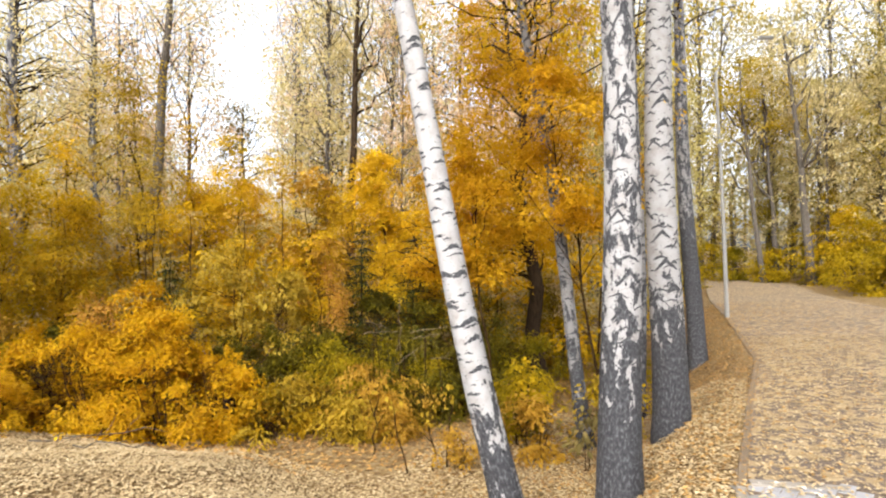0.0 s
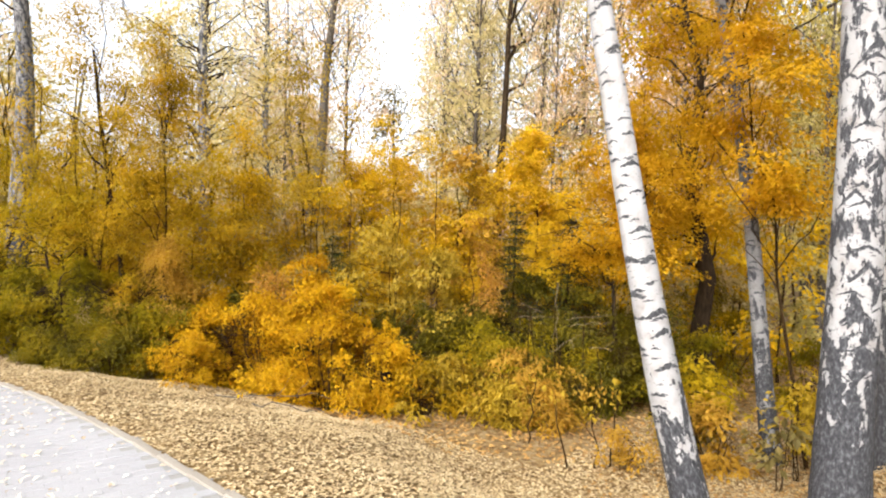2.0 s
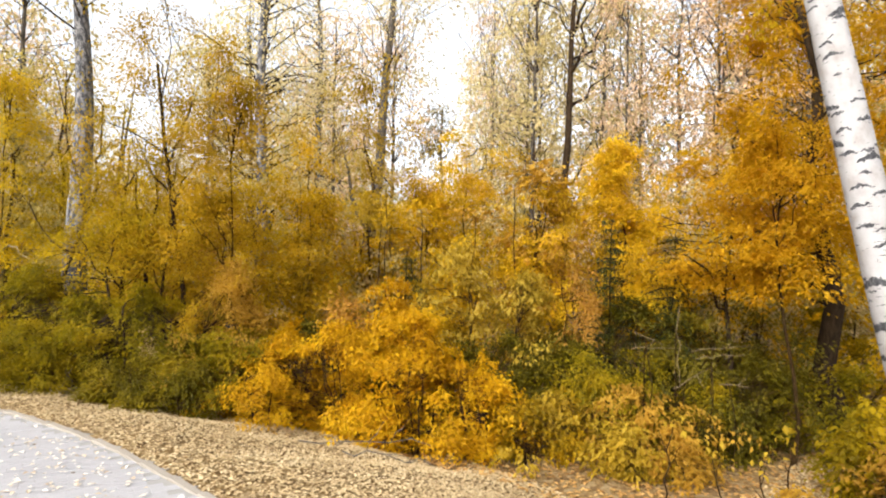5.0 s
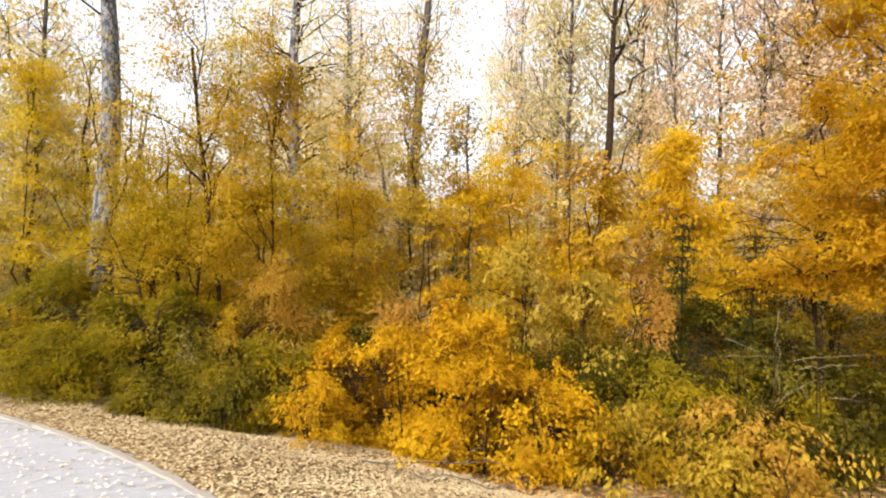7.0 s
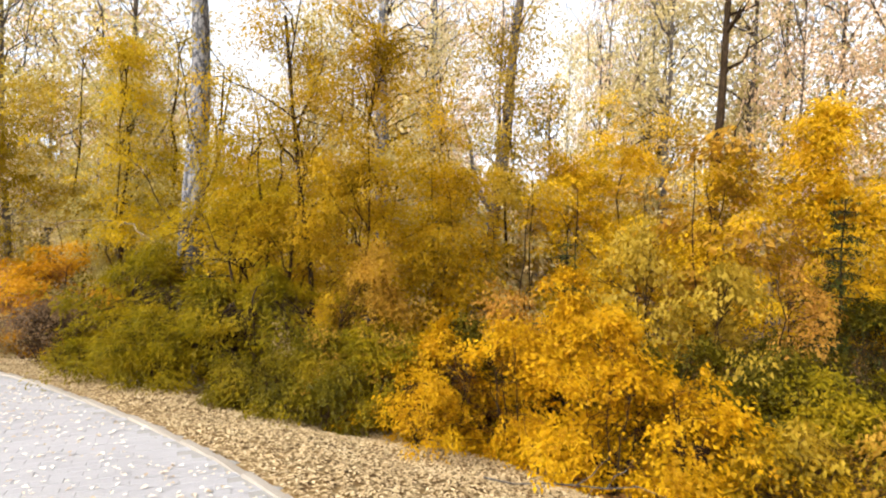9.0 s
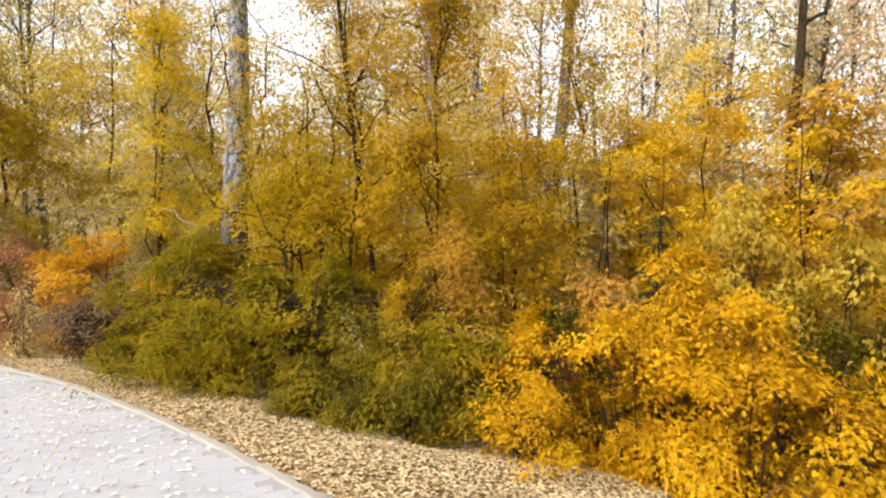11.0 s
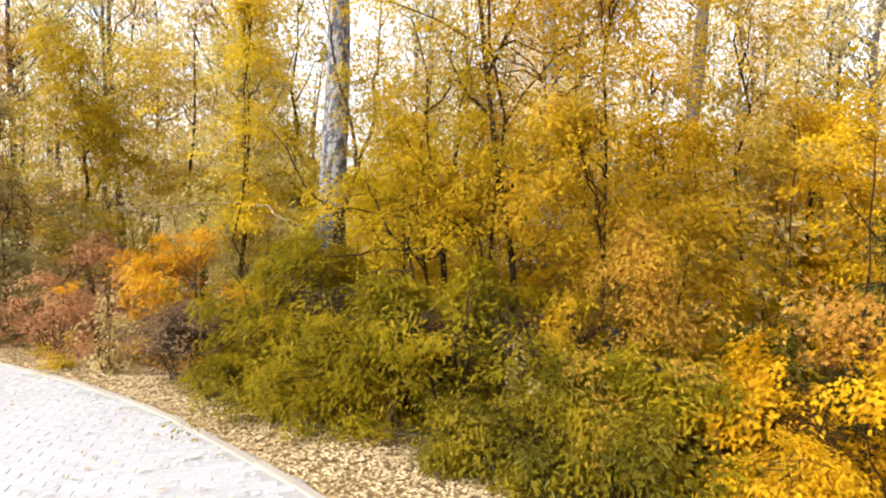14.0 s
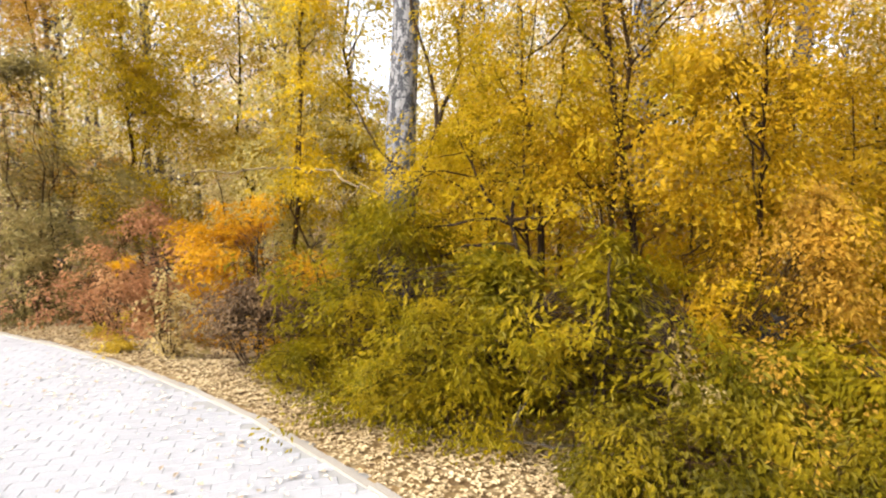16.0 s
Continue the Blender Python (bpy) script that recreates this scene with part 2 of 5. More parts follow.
# low tone again: shade among the trees put into the white bark
BIRCH_FAR = birch_bark("shade_greyed_birch_bark", 3.1, 0.5, 3.0, 0.6, 0.02, 0.12, 0.29)

k = Nodes("leaf_litter_ground")
pos = k.place()
cells = k.n.new("ShaderNodeTexVoronoi")
cells.inputs["Scale"].default_value = 17.0
k.l.new(pos, cells.inputs["Vector"])
tone = k.add("ShaderNodeSeparateColor", Color=cells.outputs["Color"]).outputs[0]
lc = k.ramp(tone, [(0.0, (0.12, 0.07, 0.03)), (0.3, (0.27, 0.165, 0.06)), (0.6, (0.38, 0.255, 0.105)), (0.9, (0.48, 0.36, 0.19))])
lc = k.mix(k.math("MULTIPLY", k.noise(pos, 0.7, 5.0), 0.45), lc, (0.34, 0.20, 0.07))
lc = k.mix(k.math("GREATER_THAN", cells.outputs["Distance"], 0.032), lc, k.mix(0.5, lc, (0.05, 0.03, 0.015)))
LITTER_GROUND = k.surface(lc, 0.9, cells.outputs["Distance"], 0.8, 0.02, 0.15)

k = Nodes("worn_leafy_path")
pos = k.place()
cells = k.n.new("ShaderNodeTexVoronoi")
cells.inputs["Scale"].default_value = 13.0
k.l.new(pos, cells.inputs["Vector"])
tone = k.add("ShaderNodeSeparateColor", Color=cells.outputs["Color"]).outputs[0]
n1, n2 = k.noise(pos, 0.45, 4.0), k.noise(pos, 38.0, 4.0)
soil = k.ramp(n2, [(0.3, (0.10, 0.073, 0.053)), (0.55, (0.165, 0.122, 0.09)), (0.75, (0.22, 0.165, 0.12))])
leafy = k.ramp(tone, [(0.0, (0.15, 0.10, 0.055)), (0.4, (0.25, 0.17, 0.085)), (0.9, (0.36, 0.265, 0.15))])
pc = k.mix(k.math("GREATER_THAN", k.math("ADD", tone, k.math("MULTIPLY", n1, 0.9)), 1.0), soil, leafy)
WORN_PATH = k.surface(pc, 0.9, n2, 0.5, 0.01, 0.15)


def concrete(name, a, b, vary=0.35):
    k = Nodes(name)
    pos = k.place()
    rnd = k.n.new("ShaderNodeObjectInfo").outputs["Random"]
    isl = k.n.new("ShaderNodeNewGeometry").outputs["Random Per Island"]
    n1, n2 = k.noise(pos, 1.1, 5.0), k.noise(pos, 90.0, 4.0)
    c = k.mix(k.math("ADD", k.math("MULTIPLY", n1, 1.0 - vary), k.math("MULTIPLY", k.math("FRACT", k.math("ADD", rnd, isl)), vary)), a, b)
    c = k.mix(0.4, c, k.ramp(n2, [(0.3, (0.55, 0.55, 0.55)), (0.65, (1, 1, 1))]), "MULTIPLY")
    return k.surface(c, 0.85, n2, 0.4, 0.004, 0.3)


PAVER = concrete("grey_concrete_paver", (0.285, 0.275, 0.278), (0.385, 0.37, 0.37), 0.2)
SAND = concrete("sandy_joint_bed", (0.24, 0.228, 0.21), (0.33, 0.31, 0.285))
WORN_KERB = concrete("worn_leaf_stained_concrete", (0.13, 0.092, 0.058), (0.24, 0.172, 0.105))
KERB = concrete("beige_kerb_concrete", (0.24, 0.205, 0.165), (0.33, 0.29, 0.24))
STEEL = concrete("grey_painted_steel", (0.20, 0.19, 0.175), (0.30, 0.285, 0.26))

# ---- mesh helpers ----
rng = np.random.default_rng(7)


def mesh_of(name, verts, quads, material, uv=None, smooth=False):
    """A mesh of four-sided faces from arrays."""
    verts, quads = np.asarray(verts, dtype=np.float32).reshape(-1, 3), np.asarray(quads, dtype=np.int32).reshape(-1, 4)
    me = bpy.data.meshes.new(name)
    me.vertices.add(len(verts))
    me.vertices.foreach_set("co", verts.ravel())
    me.loops.add(quads.size)
    me.loops.foreach_set("vertex_index", quads.ravel())
    me.polygons.add(len(quads))
    me.polygons.foreach_set("loop_start", np.arange(0, quads.size, 4, dtype=np.int32))
    me.polygons.foreach_set("loop_total", np.full(len(quads), 4, dtype=np.int32))
    if uv is not None:
        me.uv_layers.new(name="uv").data.foreach_set("uv", np.asarray(uv, dtype=np.float32).ravel())
    me.polygons.foreach_set("use_smooth", np.full(len(quads), smooth, dtype=bool))
    me.update(calc_edges=True)
    me.validate()
    me.materials.append(material)
    return me


def part(name, data, parent, label=""):
    ob = new(name, data)
    ob.parent = parent
    return tagged(ob, label)


class Heap:
    """Gathers quads."""

    def __init__(self):
        self.v, self.q, self.n = [], [], 0

    def add(self, v, q):
        self.v.append(v)
        self.q.append(q + self.n)
        self.n += len(v)

    def mesh(self, name, material, smooth=False):
        return mesh_of(name, np.concatenate(self.v), np.concatenate(self.q), material, smooth=smooth)


def tube(path, radii, sides=5):
    path, radii = np.asarray(path, float), np.asarray(radii, float)
    d = np.gradient(path, axis=0)
    d /= np.linalg.norm(d, axis=1, keepdims=True) + 1e-9
    ref = np.where(np.abs(d[:, 2:3]) > 0.8, [[1.0, 0, 0]], [[0, 0, 1.0]])
    a = np.cross(d, ref)
    a /= np.linalg.norm(a, axis=1, keepdims=True) + 1e-9
    b = np.cross(d, a)
    ang = np.linspace(0, 2 * np.pi, sides, endpoint=False)
    v = path[:, None] + radii[:, None, None] * (np.cos(ang)[None, :, None] * a[:, None] + np.sin(ang)[None, :, None] * b[:, None])
    n = len(path)
    i, j = np.meshgrid(np.arange(n - 1), np.arange(sides), indexing="ij")
    jn = (j + 1) % sides
    q = np.stack([i * sides + j, i * sides + jn, (i + 1) * sides + jn, (i + 1) * sides + j], -1).reshape(-1, 4)
    return v.reshape(-1, 3), q


def leaf_quads(at, a, up, size, r, wide=0.55):
    """One four-sided leaf at each place, pointing along a, its face turned to up."""
    n = len(at)
    a = a / (np.linalg.norm(a, axis=1, keepdims=True) + 1e-9)
    b = np.cross(up, a)
    b /= np.linalg.norm(b, axis=1, keepdims=True) + 1e-9
    c = np.cross(a, b)
    s = (size * r.uniform(0.65, 1.3, n))[:, None]
    w = s * wide * 0.5 * r.uniform(0.8, 1.2, (n, 1))
    v = np.stack([at, at + a * s * 0.45 - b * w + c * s * 0.07, at + a * s - c * s * 0.1, at + a * s * 0.45 + b * w + c * s * 0.07], 1).reshape(-1, 3)
    return v, np.arange(n * 4).reshape(-1, 4)


def plates(tips, outs, per, span, leaf, r, wide=0.55, droop=0.22, pitch=0.28, flat=0.3, thick=0.04, narrow=0.42):
    """Leafy twigs: flat sprays that fan out from the wood, droop at the rim, and lie in tiers one over the other."""
    tips, outs = np.asarray(tips, float), np.asarray(outs, float)
    m = np.maximum(3, (per * r.uniform(0.5, 1.5, len(tips))).astype(int))
    az = np.arctan2(outs[:, 1], outs[:, 0]) + r.normal(0, 0.6, len(tips))
    el = r.normal(droop, 0.17, len(tips))
    a = np.stack([np.cos(az) * np.cos(el), np.sin(az) * np.cos(el), -np.sin(el)], 1)
    side = np.stack([-np.sin(az), np.cos(az), r.normal(0, 0.24, len(tips))], 1)
    side /= np.linalg.norm(side, axis=1, keepdims=True)
    up = np.cross(a, side)
    ln = span * r.uniform(0.6, 1.35, len(tips))
    k = np.repeat(np.arange(len(tips)), m)
    n = len(k)
    u = r.uniform(-0.7, 1.0, n)
    v = r.normal(0, narrow, n) * (1.0 - 0.45 * np.abs(u))
    w = r.normal(0, thick, n) - 0.22 * (np.clip(u, 0, 1) ** 2 + v * v) * ln[k]
    at = tips[k] + a[k] * (u * ln[k])[:, None] + side[k] * (v * ln[k])[:, None] + up[k] * w[:, None]
    ph = np.sign(v) * r.uniform(0.2, 1.2, n) + r.normal(0, 0.3, n)
    pt = r.normal(pitch, 0.28, n)
    ax = a[k] * np.cos(ph)[:, None] + side[k] * np.sin(ph)[:, None] - up[k] * np.tan(np.clip(pt, -1.2, 1.3))[:, None]
    return leaf_quads(at, ax, up[k] + r.normal(0, flat, (n, 3)), leaf, r, wide)


def leaves(at, size, r, wide=0.62, droop=0.4, folded=False, flat=0.4, lay=0.5):
    """One leaf at each place: four-sided, or two halves folded along the rib."""
    n = len(at)
    az, el = r.uniform(0, 2 * np.pi, n), r.normal(droop, lay, n)
    a = np.stack([np.cos(az) * np.cos(el), np.sin(az) * np.cos(el), -np.sin(el)], 1)
    up = np.stack([r.normal(0, flat, n), r.normal(0, flat, n), np.ones(n)], 1)
    b = np.cross(up, a)
    b /= np.linalg.norm(b, axis=1, keepdims=True) + 1e-9
    c = np.cross(a, b)
    s = (size * r.uniform(0.6, 1.3, n))[:, None]
    w = s * wide * 0.5 * r.uniform(0.8, 1.2, (n, 1))
    tip, mid = at + a * s - c * s * 0.12, at + a * s * 0.5
    le, ri = at + a * s * 0.42 + b * w + c * s * 0.1, at + a * s * 0.42 - b * w + c * s * 0.1
    if folded:
        v = np.stack([at, ri, tip, le, mid], 1).reshape(-1, 3)
        k0 = np.arange(n)[:, None] * 5
        q = np.concatenate([k0 + [0, 1, 2, 4], k0 + [0, 4, 2, 3]])
    else:
        v = np.stack([at, ri, tip, le], 1).reshape(-1, 3)
        q = np.arange(n * 4).reshape(-1, 4)
    return v, q


# ---- the lie of the land ----
EDGE = np.array([(24.0, 56), (20.8, 46), (15.6, 34), (11.0, 23.5), (7.95, 16.0), (4.98, 9.08), (3.83, 7.1), (2.12, 4.07), (1.75, 3.3), (1.1, 2.75), (0.3, 2.5), (-0.6, 2.62), (-1.6, 3.06), (-2.82, 3.66),
                 (-3.92, 4.24), (-4.9, 4.69), (-5.7, 5.05), (-6.6, 5.38), (-7.5, 5.65), (-8.55, 5.91), (-9.6, 6.13), (-10.6, 6.32), (-11.7, 6.42), (-12.7, 6.47), (-14.0, 6.43),
                 (-15.4, 6.28), (-16.8, 5.95), (-19.0, 5.2), (-22.0, 3.6), (-26.0, 0.6), (-32.0, -5.0)])


def edge_side(x, y):
    """Distance from the kerb line: positive in the wood, negative on the paved side."""
    x, y = np.atleast_1d(np.asarray(x, float)), np.atleast_1d(np.asarray(y, float))
    best, side = np.full(x.shape, 1e9), np.zeros(x.shape)
    for p, q in zip(EDGE[:-1], EDGE[1:]):
        d = q - p
        t = np.clip(((x - p[0]) * d[0] + (y - p[1]) * d[1]) / (d @ d), 0, 1)
        dx, dy = x - p[0] - t * d[0], y - p[1] - t * d[1]
        dist = np.hypot(dx, dy)
        near = dist < best
        best = np.where(near, dist, best)
        side = np.where(near, -np.sign(d[0] * dy - d[1] * dx), side)
    return best * side


def level(x, y):
    return 0.025 * np.clip(x, -22, 16) - 0.034 * np.clip(y, -12, 26)


def ground_z(x, y, lumps=True):
    x, y = np.atleast_1d(np.asarray(x, float)), np.atleast_1d(np.asarray(y, float))
    s = edge_side(x, y)
    t = np.clip(s / np.interp(x, [-2.5, 0.3], [4.5, 1.7]), 0, 1)
    z = level(x, y) - 0.88 * t * t * (3 - 2 * t)
    if lumps:
        z = z + np.clip(s, 0, 1) * (0.035 * np.sin(1.7 * x + 0.6 * y) * np.cos(1.3 * y - 0.4 * x) + 0.02 * np.sin(4.1 * x) * np.sin(3.7 * y))
    return z


def gz(x, y):
    return float(ground_z(x, y)[0])


def flush_line(x, y):
    """Above zero: past the flush kerb, on the side path."""
    return np.where(x > 1.9, y - (4.09 - 0.19 * (x - 2.2)), -1.0)


def grid_sheet(name, gx, gy, z, keep, material):
    nx, ny = len(gx), len(gy)
    X, Y = np.meshgrid(gx, gy, indexing="ij")
    v = np.stack([X.ravel(), Y.ravel(), z(X.ravel(), Y.ravel())], 1)
    i, j = np.meshgrid(np.arange(nx - 1), np.arange(ny - 1), indexing="ij")
    q = np.stack([i * ny + j, (i + 1) * ny + j, (i + 1) * ny + j + 1, i * ny + j + 1], -1).reshape(-1, 4)
    if keep is not None:
        c = v[q].mean(1)
        q = q[keep(c[:, 0], c[:, 1])]
        used, inv = np.unique(q, return_inverse=True)
        v, q = v[used], inv.reshape(-1, 4)
    return mesh_of(name, v, q, material, smooth=True)


def paved(x, y):
    s = edge_side(x, y)
    return (s < 0.03) & (s > -4.8) & (flush_line(x, y) < 0) & (x < 7)


def side_path(x, y):
    s = edge_side(x, y)
    return (s < 0.03) & (s > -4.8) & (flush_line(x, y) >= -0.22)


def sheet_z(x, y):
    s = edge_side(x, y)
    drop = np.where(s < -0.05, 0.12, 0.0) * np.clip((s + 4.75) / 0.3, 0, 1)
    return ground_z(x, y) - drop + np.where(s < 0, 0.03, 0.0) * np.clip((-4.5 - s) / 0.2, 0, 1)


far = [70, 110, 180, 300, 600]
gx = np.concatenate([-np.array(far[::-1]), np.arange(-40, -20, 2), np.arange(-20, 12, 0.16), np.arange(12, 42, 2), far])
gy = np.concatenate([-np.array(far[::-1]), np.arange(-40, -6, 2.5), np.arange(-6, 14, 0.16), np.arange(14, 50, 1.5), far])
ground = tagged(new("ground", grid_sheet("ground", gx, gy, sheet_z, None, LITTER_GROUND)), "forest floor covered in brown and yellow fallen leaves", "ground", kind="structure")
pavement = tagged(new("pavement", grid_sheet("pavement", np.arange(-24, 7.2, 0.12), np.arange(-6, 7.2, 0.12), lambda x, y: level(x, y) + 0.001, paved, SAND)),
                  "grey concrete block pavement dusted with pale leaves", "pavement", kind="structure")
road = tagged(new("path", grid_sheet("path", np.arange(1.8, 22, 0.1), np.arange(2.5, 46, 0.1), lambda x, y: level(x, y) + 0.004, side_path, WORN_PATH)),
              "worn side path strewn with tan fallen leaves", "path", kind="structure")

# ---- plants ----
def holder(name, x, y, label, category, group="", z=None):
    e = new(name)
    e.location = (x, y, gz(x, y) - 0.03 if z is None else z)
    return tagged(e, label, category, group)


def bend(p0, p1, r, sag=0.0, n=5, jitter=0.04):
    t = np.linspace(0, 1, n)[:, None]
    p = p0 + (p1 - p0) * t
    ln = np.linalg.norm(p1 - p0)
    p[1:-1] += r.normal(0, jitter * ln, (n - 2, 3))
    p[:, 2] += sag * ln * (4 * t * (1 - t))[:, 0]
    return p


def plant(name, label, category, x, y, h, rx, z0, leaf_mat, bark_mat=TWIG, stems=1, r0=0.03, n=90, per=45, spread=0.22, leaf=0.06, lean=(0.0, 0.0), seed=1,
          widest=0.45, limbs=0, wide=0.55, group="", flat=0.28, droop=0.25, pitch=0.3, bare=0.0, ry=None):
    """A shrub, sapling or tree: stems, side twigs that carry sprays of leaves, gaps between the sprays."""
    r = np.random.default_rng(seed)
    ry = ry or rx
    leaf, per = (0.8 * leaf, 1.3 * per) if leaf < 0.1 else (leaf, per)
    top = holder(name, x, y, label, category, group)
    paths, wood = [], []
    for i in range(stems):
        a = r.uniform(0, 2 * np.pi) if stems > 1 else 0.0
        out = (r.uniform(0.25, 0.75) if stems > 1 else 0.0)
        b0 = np.array([0.12 * rx * math.cos(a) * (stems > 1), 0.12 * ry * math.sin(a) * (stems > 1), -0.05])
        hh = h * (r.uniform(0.62, 0.95) if stems > 1 else 0.97)
        b1 = np.array([out * rx * math.cos(a) + lean[0] * hh, out * ry * math.sin(a) + lean[1] * hh, hh])
        p = bend(b0, b1, r, 0.0, 9, 0.014)
        rad = r0 * np.linspace(1, 0.16, 9) * r.uniform(0.7, 1.1)
        rad[0] *= 1.35
        paths.append(p)
        v, q = tube(p, rad, 7 if r0 > 0.05 else 5)
        wood.append(part("stem" if stems > 1 else "trunk", mesh_of("stem", v, q, bark_mat, smooth=True), top))
    # sprays
    u = r.uniform(0, 1, 4 * n)
    zz = z0 + (h - z0) * u
    prof = np.where(u < widest, 0.55 + 0.45 * np.sin(np.pi * 0.5 * u / widest), np.cos(np.pi * 0.5 * (u - widest) / (1.02 - widest)) ** 0.7)
    an, rr = r.uniform(0, 2 * np.pi, 4 * n), r.uniform(0.03, 1, 4 * n) ** 0.7 * np.where(r.uniform(0, 1, 4 * n) < 0.14, 1.35, 1.0)
    blob = np.array([noise.noise(Vector((math.cos(g) * 1.3 + seed, math.sin(g) * 1.3, w * 2.2))) for g, w in zip(an, u)])
    prof = prof * (1.0 + 1.1 * blob)
    zz = zz * (1.0 + 0.34 * np.array([noise.noise(Vector((math.cos(g) * 1.1, math.sin(g) * 1.1 + seed, 3.3))) for g in an]) * u)
    c = np.stack([rx * prof * rr * np.cos(an) + lean[0] * zz, ry * prof * rr * np.sin(an) + lean[1] * zz, zz], 1)
    lump = np.array([noise.noise(Vector(p) * (1.6 / max(rx, 0.4)) + Vector((seed * 3.1, 0, 0))) for p in c])
    c = c[np.argsort(-lump + r.normal(0, 0.18, len(c)))[:n]]
    twigs, spray = Heap(), []
    for p in c:
        which = r.integers(len(paths))
        stem = paths[which]
        below = stem[stem[:, 2] < p[2] - 0.12 * h * r.uniform(0.2, 1.4)]
        root = below[-1] if len(below) else stem[1]
        root = root + r.uniform(0, 1) * (stem[min(len(below), len(stem) - 1)] - root) if len(below) else root
        ln = np.linalg.norm(p - root)
        pts = bend(root, p, r, 0.06, 5, 0.05)
        if limbs > 0 and ln > 0.3 * rx:
            limbs -= 1
            pts = bend(root, p + 0.15 * (p - root), r, 0.05, 8, 0.035)
            part("branch", mesh_of("branch", *tube(pts, np.linspace(min(r0 * 0.36, 0.03), 0.004, 8), 5), bark_mat, smooth=True), wood[which])
        else:
            if stems > 1 or r.uniform() < 0.25:
                twigs.add(*tube(pts, np.linspace(max(0.003, r0 * 0.09), 0.0015 + 0.01 * leaf, 5), 3))
        if r.uniform() < bare:
            continue
        spray.append((p, p - root))
    tagged(part("branching", twigs.mesh("twigs", bark_mat), top), kind="stuff")
    v, q = plates([p for p, o in spray], [o for p, o in spray], per, 1.55 * spread, leaf, r, wide, droop, pitch, flat)
    part("foliage" if stems > 1 else "crown", mesh_of("leaves", v, q, leaf_mat), top)
    return top


def birch(label, x, y, h, r0, lean, mat, seed, crown_from=5.0, group="birches", n=60, per=60, rx=2.2, leaf=0.07, crown_mat=None, flare=1.35, base_z=None):
    """A birch with a modelled trunk whose bark is mapped round it."""
    r = np.random.default_rng(seed)
    top = holder("birch_tree", x, y, label, "tree", group)
    rings, sides = 70, 20
    zz = np.linspace(-0.15, h, rings)
    path = np.stack([lean[0] * zz + 0.05 * np.sin(zz * 0.9 + seed), lean[1] * zz + 0.05 * np.cos(zz * 0.7 + seed), zz], 1)
    rad = r0 * (1 - 0.85 * np.clip(zz / h, 0, 1)) * (1 + (flare - 1) * np.exp(-np.clip(zz, 0, 9) / 0.28))
    v, q = tube(path, rad, sides)
    w = v.reshape(rings, sides, 3)
    ang = np.linspace(0, 2 * np.pi, sides, endpoint=False)
    bump = 1 + 0.03 * np.sin(3 * ang[None] + zz[:, None] * 1.3 + seed) + 0.05 * np.exp(-np.clip(zz, 0, 9) / 0.3)[:, None] * np.sin(5 * ang[None] + seed) + r.normal(0, 0.007, (rings, sides))
    w = path[:, None] + (w - path[:, None]) * bump[:, :, None]
    i, j = np.meshgrid(np.arange(rings - 1), np.arange(sides), indexing="ij")
    girth = 2 * np.pi * r0 / sides
    uu = np.stack([j * girth, (j + 1) * girth, (j + 1) * girth, j * girth], -1) + seed * 3.7
    vv = np.stack([zz[i], zz[i], zz[i + 1], zz[i + 1]], -1)
    part("trunk", mesh_of("birch_trunk", w.reshape(-1, 3), q, mat, np.stack([uu, vv], -1), True), top)
    # limbs and hanging sprays high up
    twigs, spray = Heap(), []
    for i in range(n):
        zc = r.uniform(crown_from, h * 1.02)
        a, out = r.uniform(0, 2 * np.pi), rx * r.uniform(0.2, 1) * (1 - 0.5 * (zc - crown_from) / max(h - crown_from, 1))
        root = np.array([lean[0], lean[1], 1.0]) * (zc - 0.25 * out)
        p = np.array([lean[0] * zc + out * math.cos(a), lean[1] * zc + out * math.sin(a), zc + 0.2 * out])
        twigs.add(*tube(bend(root, p, r, 0.08, 5, 0.05), np.linspace(0.012 + 0.05 * r0, 0.004, 5), 4))
        spray += [(p - [0, 0, 0.3 * j], p - root) for j in range(2)]
    tagged(part("branching", twigs.mesh("twigs", BARK), top), kind="stuff")
    v, q = plates([p for p, o in spray], [o for p, o in spray], per * 0.6, 0.5, leaf, r, 0.6, 0.5, 0.7, 0.35, 0.1)
    part("crown", mesh_of("leaves", v, q, crown_mat or MIXED), top)
    return top

# birches by the junction
birch("leaning slender white birch with neat dark scars", 0.69, 5.05, 11.0, 0.15, (-0.222, 0.045), BIRCH_CLEAN, 3, 5.6, crown_mat=MIXED, flare=1.2)
birch("stout upright birch with a black fissured foot", 1.60, 5.0, 12.0, 0.195, (-0.022, 0.01), BIRCH_OLD, 5, 6.0, flare=1.15)
birch("upright white birch with dark moustache scars", 2.64, 6.72, 13.0, 0.21, (-0.02, 0.0), BIRCH_SCARRED, 8, 5.6, flare=1.15)
birch("thin leaning birch among the maple leaves", 2.04, 7.9, 10.0, 0.108, (-0.155, 0.0), BIRCH_SHADED, 11, 5.2)
birch("thin pale birch behind the stout ones", 3.12, 9.0, 11.0, 0.10, (-0.02, 0.0), BIRCH_SHADED, 12, 6.5)
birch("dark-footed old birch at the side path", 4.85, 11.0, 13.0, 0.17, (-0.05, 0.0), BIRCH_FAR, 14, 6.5)

